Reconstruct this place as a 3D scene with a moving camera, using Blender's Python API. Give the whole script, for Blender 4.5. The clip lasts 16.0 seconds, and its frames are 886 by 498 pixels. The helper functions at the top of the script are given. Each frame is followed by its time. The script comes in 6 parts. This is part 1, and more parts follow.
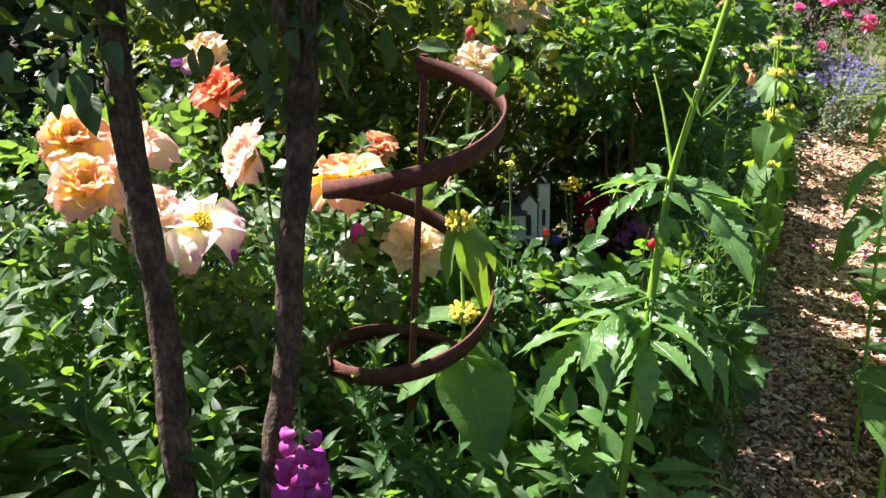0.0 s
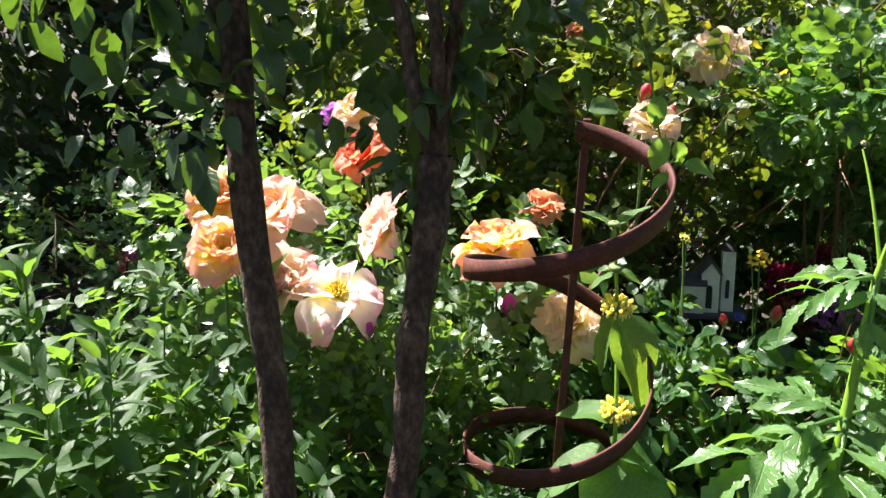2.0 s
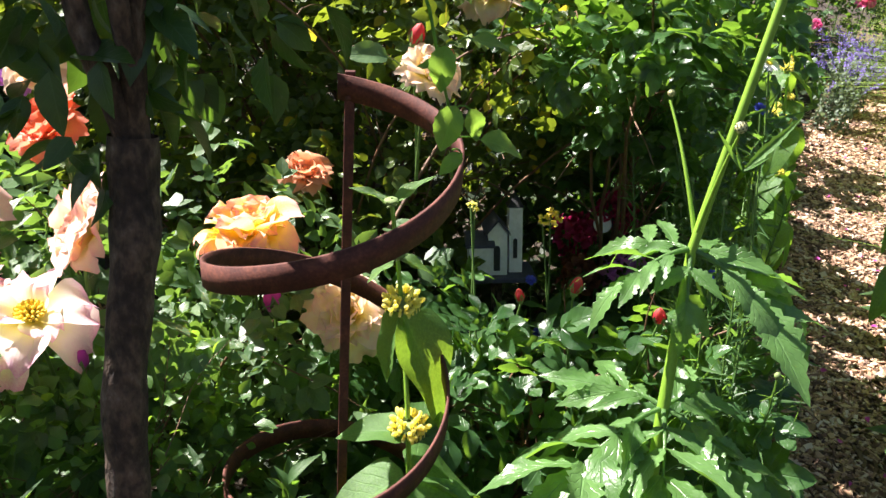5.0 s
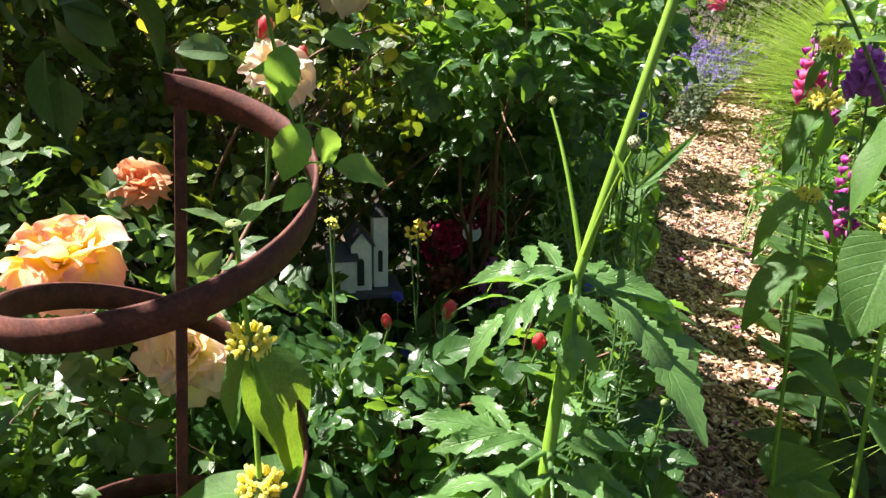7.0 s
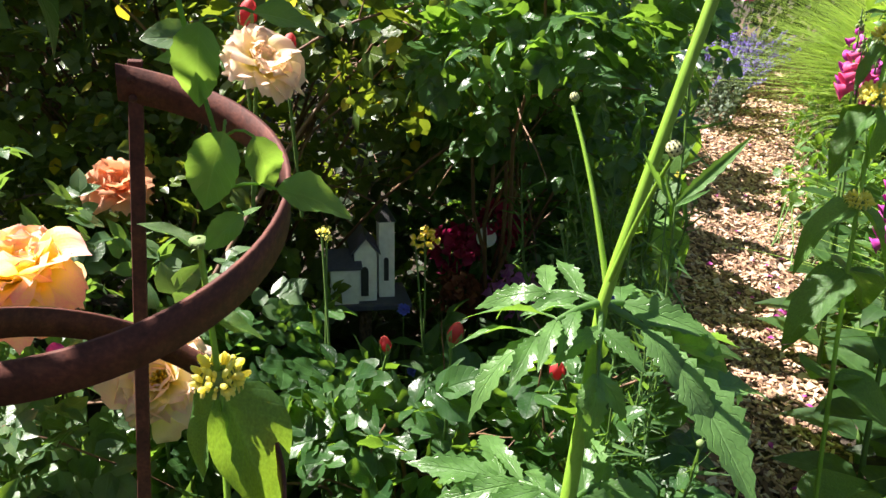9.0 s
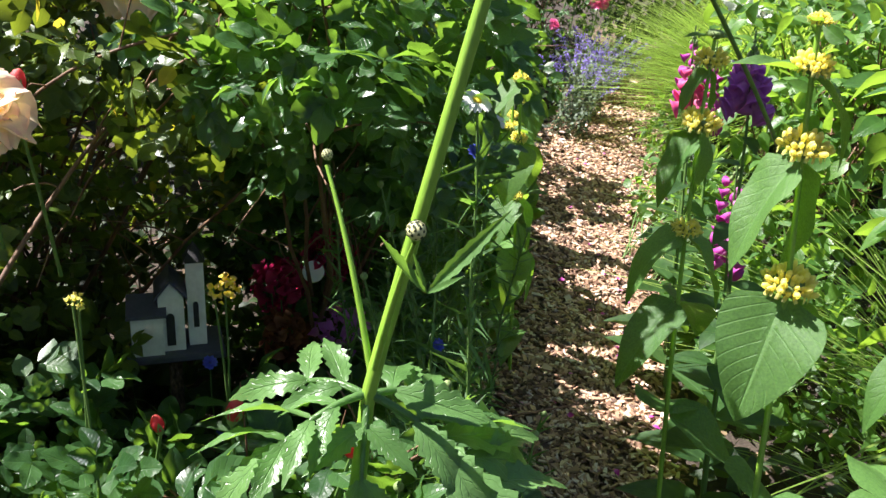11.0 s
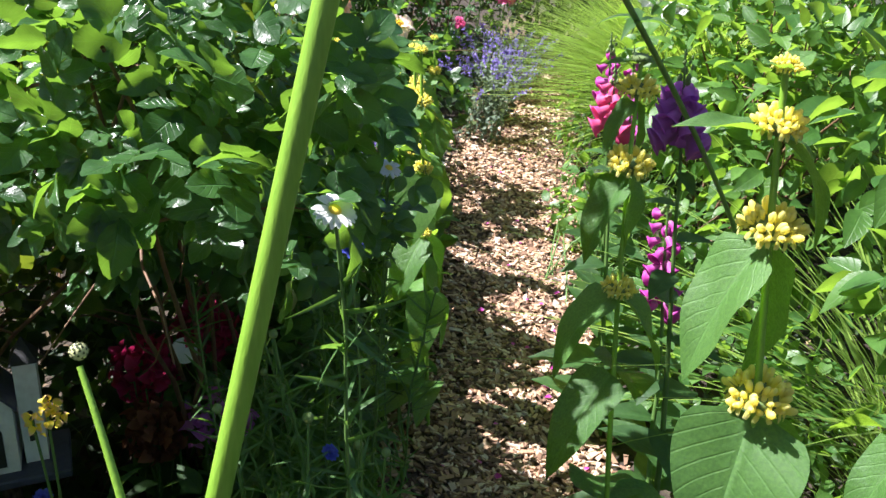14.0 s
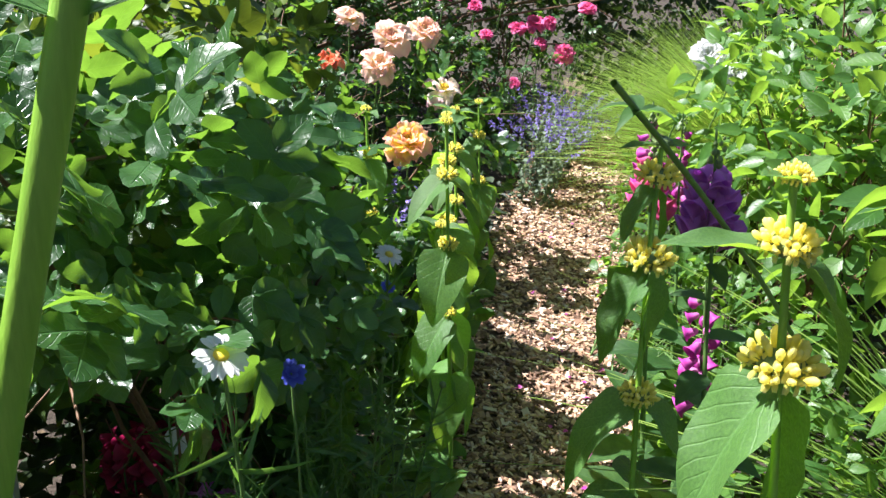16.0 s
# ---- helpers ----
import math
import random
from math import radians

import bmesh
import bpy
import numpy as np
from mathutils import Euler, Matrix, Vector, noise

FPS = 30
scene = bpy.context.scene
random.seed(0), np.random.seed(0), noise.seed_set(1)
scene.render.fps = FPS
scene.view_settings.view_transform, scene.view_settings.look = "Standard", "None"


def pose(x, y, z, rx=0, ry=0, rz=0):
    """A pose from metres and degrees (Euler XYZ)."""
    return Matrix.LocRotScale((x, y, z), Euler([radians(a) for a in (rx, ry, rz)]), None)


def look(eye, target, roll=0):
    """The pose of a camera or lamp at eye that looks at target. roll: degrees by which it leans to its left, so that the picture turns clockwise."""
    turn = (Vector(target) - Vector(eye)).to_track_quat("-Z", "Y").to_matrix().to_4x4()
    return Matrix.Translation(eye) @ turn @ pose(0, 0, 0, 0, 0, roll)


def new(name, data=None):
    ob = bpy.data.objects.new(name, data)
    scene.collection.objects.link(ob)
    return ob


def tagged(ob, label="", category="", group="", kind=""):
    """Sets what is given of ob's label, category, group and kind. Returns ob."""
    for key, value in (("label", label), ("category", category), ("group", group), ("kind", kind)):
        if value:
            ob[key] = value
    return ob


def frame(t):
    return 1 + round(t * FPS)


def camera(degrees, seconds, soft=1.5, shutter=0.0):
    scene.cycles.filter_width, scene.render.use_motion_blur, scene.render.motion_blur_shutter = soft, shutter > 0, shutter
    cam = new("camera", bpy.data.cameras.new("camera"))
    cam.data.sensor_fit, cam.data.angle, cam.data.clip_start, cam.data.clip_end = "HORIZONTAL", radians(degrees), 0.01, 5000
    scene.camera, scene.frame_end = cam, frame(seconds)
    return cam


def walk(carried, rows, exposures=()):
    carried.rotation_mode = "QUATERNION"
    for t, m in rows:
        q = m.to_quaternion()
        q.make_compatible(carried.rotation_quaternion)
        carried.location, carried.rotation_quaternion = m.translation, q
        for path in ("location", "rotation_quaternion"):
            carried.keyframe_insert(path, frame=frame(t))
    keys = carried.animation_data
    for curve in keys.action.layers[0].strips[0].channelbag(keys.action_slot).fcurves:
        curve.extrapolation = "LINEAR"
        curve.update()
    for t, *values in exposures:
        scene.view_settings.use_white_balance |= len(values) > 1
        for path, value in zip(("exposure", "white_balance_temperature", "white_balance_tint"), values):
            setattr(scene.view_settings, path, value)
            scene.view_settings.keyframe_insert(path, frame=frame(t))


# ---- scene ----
cam = camera(54.9, 16.0)
PATH = [
    (0, (0.132, -0.403, 1.448), (0.153, 1.553, 1.029), -0.65),
    (0.5, (0.137, -0.382, 1.460), (0.030, 1.572, 1.048), -0.44),
    (1, (0.144, -0.324, 1.478), (-0.056, 1.624, 1.070), -0.16),
    (1.5, (0.171, -0.272, 1.493), (-0.141, 1.666, 1.109), -0.12),
    (2, (0.196, -0.224, 1.515), (-0.225, 1.698, 1.157), 0.18),
    (2.5, (0.219, -0.181, 1.517), (-0.198, 1.746, 1.177), 0.47),
    (3, (0.227, -0.137, 1.507), (-0.090, 1.804, 1.146), 0.38),
    (3.5, (0.216, -0.088, 1.499), (-0.004, 1.858, 1.091), 0.21),
    (4, (0.198, -0.034, 1.500), (0.054, 1.907, 1.039), 0.01),
    (4.5, (0.188, 0.016, 1.515), (0.140, 1.955, 1.026), -0.18),
    (5, (0.189, 0.091, 1.526), (0.280, 2.026, 1.029), -0.54),
    (5.2, (0.191, 0.121, 1.531), (0.334, 2.051, 1.027), -0.73),
    (7.3, (0.213, 0.270, 1.527), (0.624, 2.161, 1.021), 0.91),
    (7.5, (0.215, 0.281, 1.528), (0.623, 2.174, 1.026), 0.95),
    (8, (0.216, 0.315, 1.524), (0.578, 2.212, 1.006), 1.08),
    (8.2, (0.216, 0.335, 1.513), (0.556, 2.235, 0.989), 1.14),
    (10.3, (0.391, 0.473, 1.540), (0.843, 2.352, 1.023), -0.14),
    (10.5, (0.400, 0.480, 1.545), (0.889, 2.350, 1.032), 0.23),
    (11, (0.418, 0.517, 1.557), (1.036, 2.347, 1.036), 1.12),
    (11.5, (0.439, 0.557, 1.577), (1.177, 2.334, 1.032), 1.04),
    (12, (0.448, 0.601, 1.596), (1.285, 2.322, 1.015), 1.09),
    (12.5, (0.452, 0.628, 1.601), (1.326, 2.324, 1.003), 1.00),
    (13, (0.481, 0.661, 1.592), (1.345, 2.368, 1.009), 0.67),
    (13.5, (0.521, 0.715, 1.612), (1.360, 2.444, 1.060), -0.00),
    (14, (0.565, 0.778, 1.620), (1.348, 2.535, 1.072), -0.68),
    (14.5, (0.620, 0.816, 1.633), (1.324, 2.610, 1.096), -1.79),
    (15, (0.668, 0.823, 1.645), (1.317, 2.644, 1.129), -1.73),
    (15.5, (0.696, 0.835, 1.647), (1.316, 2.673, 1.161), -1.22),
    (16, (0.712, 0.853, 1.653), (1.350, 2.699, 1.221), -0.86),
]
walk(cam, [(t, look(eye, target, roll)) for t, eye, target, roll in PATH], [(0.0, 2.00, 6450, 16), (5.0, 1.98, 6500, 16), (8.0, 1.92, 6700, 14), (11.5, 1.84, 6200, 16), (16.0, 1.78, 6000, 13)])

# ---- light ----
world = bpy.data.worlds.new("sky")
scene.world = world
world.use_nodes = True
SUN_ELEVATION, SUN_AZIMUTH = 58.0, -70.0  # degrees; azimuth from +y towards +x
wn = world.node_tree.nodes
sky = wn.new("ShaderNodeTexSky")
sky.sky_type = "NISHITA"
sky.sun_disc = False
sky.sun_elevation = radians(SUN_ELEVATION)
sky.sun_rotation = radians(SUN_AZIMUTH)
wn["Background"].inputs["Strength"].default_value = 0.034
world.node_tree.links.new(sky.outputs["Color"], wn["Background"].inputs["Color"])
sun_data = bpy.data.lights.new("sun", "SUN")
sun_data.energy, sun_data.angle, sun_data.color = 5.0, radians(0.5), (1.0, 0.95, 0.88)
sun = new("sun", sun_data)
_e, _a = radians(SUN_ELEVATION), radians(SUN_AZIMUTH)
sun_way = Vector((math.sin(_a) * math.cos(_e), math.cos(_a) * math.cos(_e), math.sin(_e)))
sun.matrix_world = look(sun_way * 20, (0, 0, 0))

# the garden lies on a hillside: plan coordinates stand on the slope's own plane, and HILL turns that plane into the world
HILL = Matrix(((0.999121, 0.005169, 0.041601, 0), (0.005169, 0.969608, -0.244607, 0), (-0.041601, 0.244607, 0.968729, 0), (0, 0, 0, 1)))
RISE = np.array((-0.0429, 0.2525, 1.0))  # plumb in plan coordinates, for one unit of height


def foot(x, y, z):
    """The point of the slope straight under a place."""
    return x - RISE[0] * z, y - RISE[1] * z


rng = np.random.default_rng(7)
UP = np.array((0.0, 0.0, 1.0))


# ---- materials ----
def nodes_of(name):
    m = bpy.data.materials.new(name)
    m.use_nodes = True
    t = m.node_tree
    return m, t, t.nodes, t.links, t.nodes["Principled BSDF"]


def rgb(c):
    return (c[0], c[1], c[2], 1.0)


def ramp(n, stops):
    r = n.new("ShaderNodeValToRGB")
    el = r.color_ramp.elements
    while len(el) < len(stops):
        el.new(0.5)
    for e, (p, c) in zip(el, stops):
        e.position, e.color = p, rgb(c)
    return r


def leaf_material(name, dark, light, through_colour, rough=0.42, share=0.4, veins=7.0, bump=0.35, per_object=False, spots=0.0):
    """Leaf: varied green from leaf to leaf, paler midrib and side veins, light passing through the blade."""
    m, t, n, l, p = nodes_of(name)
    if per_object:
        rnd = n.new("ShaderNodeObjectInfo").outputs["Random"]
    else:
        rnd = n.new("ShaderNodeNewGeometry").outputs["Random Per Island"]
    base = ramp(n, [(0.0, dark), (0.55, [0.5 * (a + b) for a, b in zip(dark, light)]), (1.0, light)])
    l.new(rnd, base.inputs["Fac"])
    # blotches within one leaf
    tc = n.new("ShaderNodeTexCoord")
    ns = n.new("ShaderNodeTexNoise")
    ns.inputs["Scale"].default_value = 45.0
    ns.inputs["Detail"].default_value = 4.0
    l.new(tc.outputs["Object"], ns.inputs["Vector"])
    mixb = n.new("ShaderNodeMix")
    mixb.data_type, mixb.blend_type = "RGBA", "MULTIPLY"
    mixb.inputs["Factor"].default_value = 0.55
    rb = ramp(n, [(0.3, (0.6, 0.62, 0.55)), (0.75, (1.25, 1.2, 1.15))])
    l.new(ns.outputs["Fac"], rb.inputs["Fac"])
    l.new(base.outputs["Color"], mixb.inputs["A"])
    l.new(rb.outputs["Color"], mixb.inputs["B"])
    # veins from the leaf's own coordinates: u across (0..1), v along
    sep = n.new("ShaderNodeSeparateXYZ")
    l.new(tc.outputs["UV"], sep.inputs["Vector"])

    def math_node(op, a, b=None):
        k = n.new("ShaderNodeMath")
        k.operation = op
        for slot, v in ((0, a), (1, b)):
            if v is None:
                continue
            if isinstance(v, (int, float)):
                k.inputs[slot].default_value = v
            else:
                l.new(v, k.inputs[slot])
        return k.outputs[0]

    across = math_node("ABSOLUTE", math_node("SUBTRACT", sep.outputs["X"], 0.5))
    slant = math_node("SUBTRACT", sep.outputs["Y"], math_node("MULTIPLY", across, 0.55))
    wave = math_node("ABSOLUTE", math_node("SINE", math_node("MULTIPLY", slant, veins * math.pi)))
    side = math_node("SUBTRACT", 1.0, math_node("MINIMUM", math_node("MULTIPLY", wave, 3.2), 1.0))
    mid = math_node("SUBTRACT", 1.0, math_node("MINIMUM", math_node("MULTIPLY", across, 26.0), 1.0))
    vein = math_node("MAXIMUM", math_node("MULTIPLY", side, 0.45), mid)
    mixv = n.new("ShaderNodeMix")
    mixv.data_type = "RGBA"
    l.new(math_node("MULTIPLY", vein, 0.30), mixv.inputs["Factor"])
    l.new(mixb.outputs["Result"], mixv.inputs["A"])
    mixv.inputs["B"].default_value = rgb([min(1, c * 1.5 + 0.03) for c in light])
    l.new(mixv.outputs["Result"], p.inputs["Base Color"])
    p.inputs["Roughness"].default_value = rough
    p.inputs["Specular IOR Level"].default_value = 0.5
    fine = n.new("ShaderNodeTexNoise")
    fine.inputs["Scale"].default_value = 220.0
    l.new(tc.outputs["Object"], fine.inputs["Vector"])
    height = math_node("SUBTRACT", math_node("MULTIPLY", fine.outputs["Fac"], 0.5), vein)
    bp = n.new("ShaderNodeBump")
    bp.inputs["Strength"].default_value = bump
    bp.inputs["Distance"].default_value = 0.002
    l.new(height, bp.inputs["Height"])
    l.new(bp.outputs["Normal"], p.inputs["Normal"])
    tr = n.new("ShaderNodeBsdfTranslucent")
    tint = n.new("ShaderNodeMix")
    tint.data_type, tint.blend_type = "RGBA", "MULTIPLY"
    tint.inputs["Factor"].default_value = 0.7
    tint.inputs["A"].default_value = rgb(through_colour)
    l.new(rb.outputs["Color"], tint.inputs["B"])
    l.new(tint.outputs["Result"], tr.inputs["Color"])
    mx = n.new("ShaderNodeMixShader")
    mx.inputs["Fac"].default_value = share
    l.new(p.outputs[0], mx.inputs[1])
    l.new(tr.outputs[0], mx.inputs[2])
    l.new(mx.outputs[0], n["Material Output"].inputs["Surface"])
    return m


def petal_material(name, stops, share=0.45, rough=0.55, vary=0.25):
    """Petal: colour runs from the claw to the rim; thin enough to glow."""
    m, t, n, l, p = nodes_of(name)
    tc = n.new("ShaderNodeTexCoord")
    sep = n.new("ShaderNodeSeparateXYZ")
    l.new(tc.outputs["UV"], sep.inputs["Vector"])
    ns = n.new("ShaderNodeTexNoise")
    ns.inputs["Scale"].default_value = 30.0
    l.new(tc.outputs["Object"], ns.inputs["Vector"])
    add = n.new("ShaderNodeMath")
    add.operation = "MULTIPLY_ADD"
    l.new(ns.outputs["Fac"], add.inputs[0])
    add.inputs[1].default_value = vary
    l.new(sep.outputs["Y"], add.inputs[2])
    sub = n.new("ShaderNodeMath")
    sub.operation = "SUBTRACT"
    l.new(add.outputs[0], sub.inputs[0])
    sub.inputs[1].default_value = vary * 0.5
    r = ramp(n, stops)
    l.new(sub.outputs[0], r.inputs["Fac"])
    l.new(r.outputs["Color"], p.inputs["Base Color"])
    p.inputs["Roughness"].default_value = rough
    w = n.new("ShaderNodeTexWave")
    w.inputs["Scale"].default_value = 9.0
    w.inputs["Distortion"].default_value = 2.0
    l.new(tc.outputs["UV"], w.inputs["Vector"])
    bp = n.new("ShaderNodeBump")
    bp.inputs["Strength"].default_value = 0.15
    bp.inputs["Distance"].default_value = 0.001
    l.new(w.outputs["Fac"], bp.inputs["Height"])
    l.new(bp.outputs["Normal"], p.inputs["Normal"])
    tr = n.new("ShaderNodeBsdfTranslucent")
    l.new(r.outputs["Color"], tr.inputs["Color"])
    mx = n.new("ShaderNodeMixShader")
    mx.inputs["Fac"].default_value = share
    l.new(p.outputs[0], mx.inputs[1])
    l.new(tr.outputs[0], mx.inputs[2])
    l.new(mx.outputs[0], n["Material Output"].inputs["Surface"])
    return m


def rough_material(name, stops, scale=20.0, rough=0.8, bump=0.5, stretch=(1, 1, 1), metal=0.0, distance=0.004, island=False, fine=6.0):
    """Bark, soil, rust, paint: two scales of noise drive the colour and the relief."""
    m, t, n, l, p = nodes_of(name)
    tc = n.new("ShaderNodeTexCoord")
    mp = n.new("ShaderNodeMapping")
    mp.inputs["Scale"].default_value = stretch
    l.new(tc.outputs["Object"], mp.inputs["Vector"])
    a = n.new("ShaderNodeTexNoise")
    a.inputs["Scale"].default_value, a.inputs["Detail"].default_value = scale, 8.0
    a.inputs["Roughness"].default_value = 0.65
    b = n.new("ShaderNodeTexNoise")
    b.inputs["Scale"].default_value, b.inputs["Detail"].default_value = scale * fine, 3.0
    l.new(mp.outputs[0], a.inputs["Vector"])
    l.new(mp.outputs[0], b.inputs["Vector"])
    mixn = n.new("ShaderNodeMix")
    mixn.inputs["Factor"].default_value = 0.35
    l.new(a.outputs["Fac"], mixn.inputs["A"])
    l.new(b.outputs["Fac"], mixn.inputs["B"])
    fac = mixn.outputs["Result"]
    if island:
        g = n.new("ShaderNodeNewGeometry")
        mi = n.new("ShaderNodeMix")
        mi.inputs["Factor"].default_value = 0.75
        l.new(fac, mi.inputs["A"])
        l.new(g.outputs["Random Per Island"], mi.inputs["B"])
        fac = mi.outputs["Result"]
    r = ramp(n, stops)
    l.new(fac, r.inputs["Fac"])
    l.new(r.outputs["Color"], p.inputs["Base Color"])
    p.inputs["Roughness"].default_value = rough
    p.inputs["Metallic"].default_value = metal
    bp = n.new("ShaderNodeBump")
    bp.inputs["Strength"].default_value, bp.inputs["Distance"].default_value = bump, distance
    l.new(mixn.outputs["Result"], bp.inputs["Height"])
    l.new(bp.outputs["Normal"], p.inputs["Normal"])
    return m


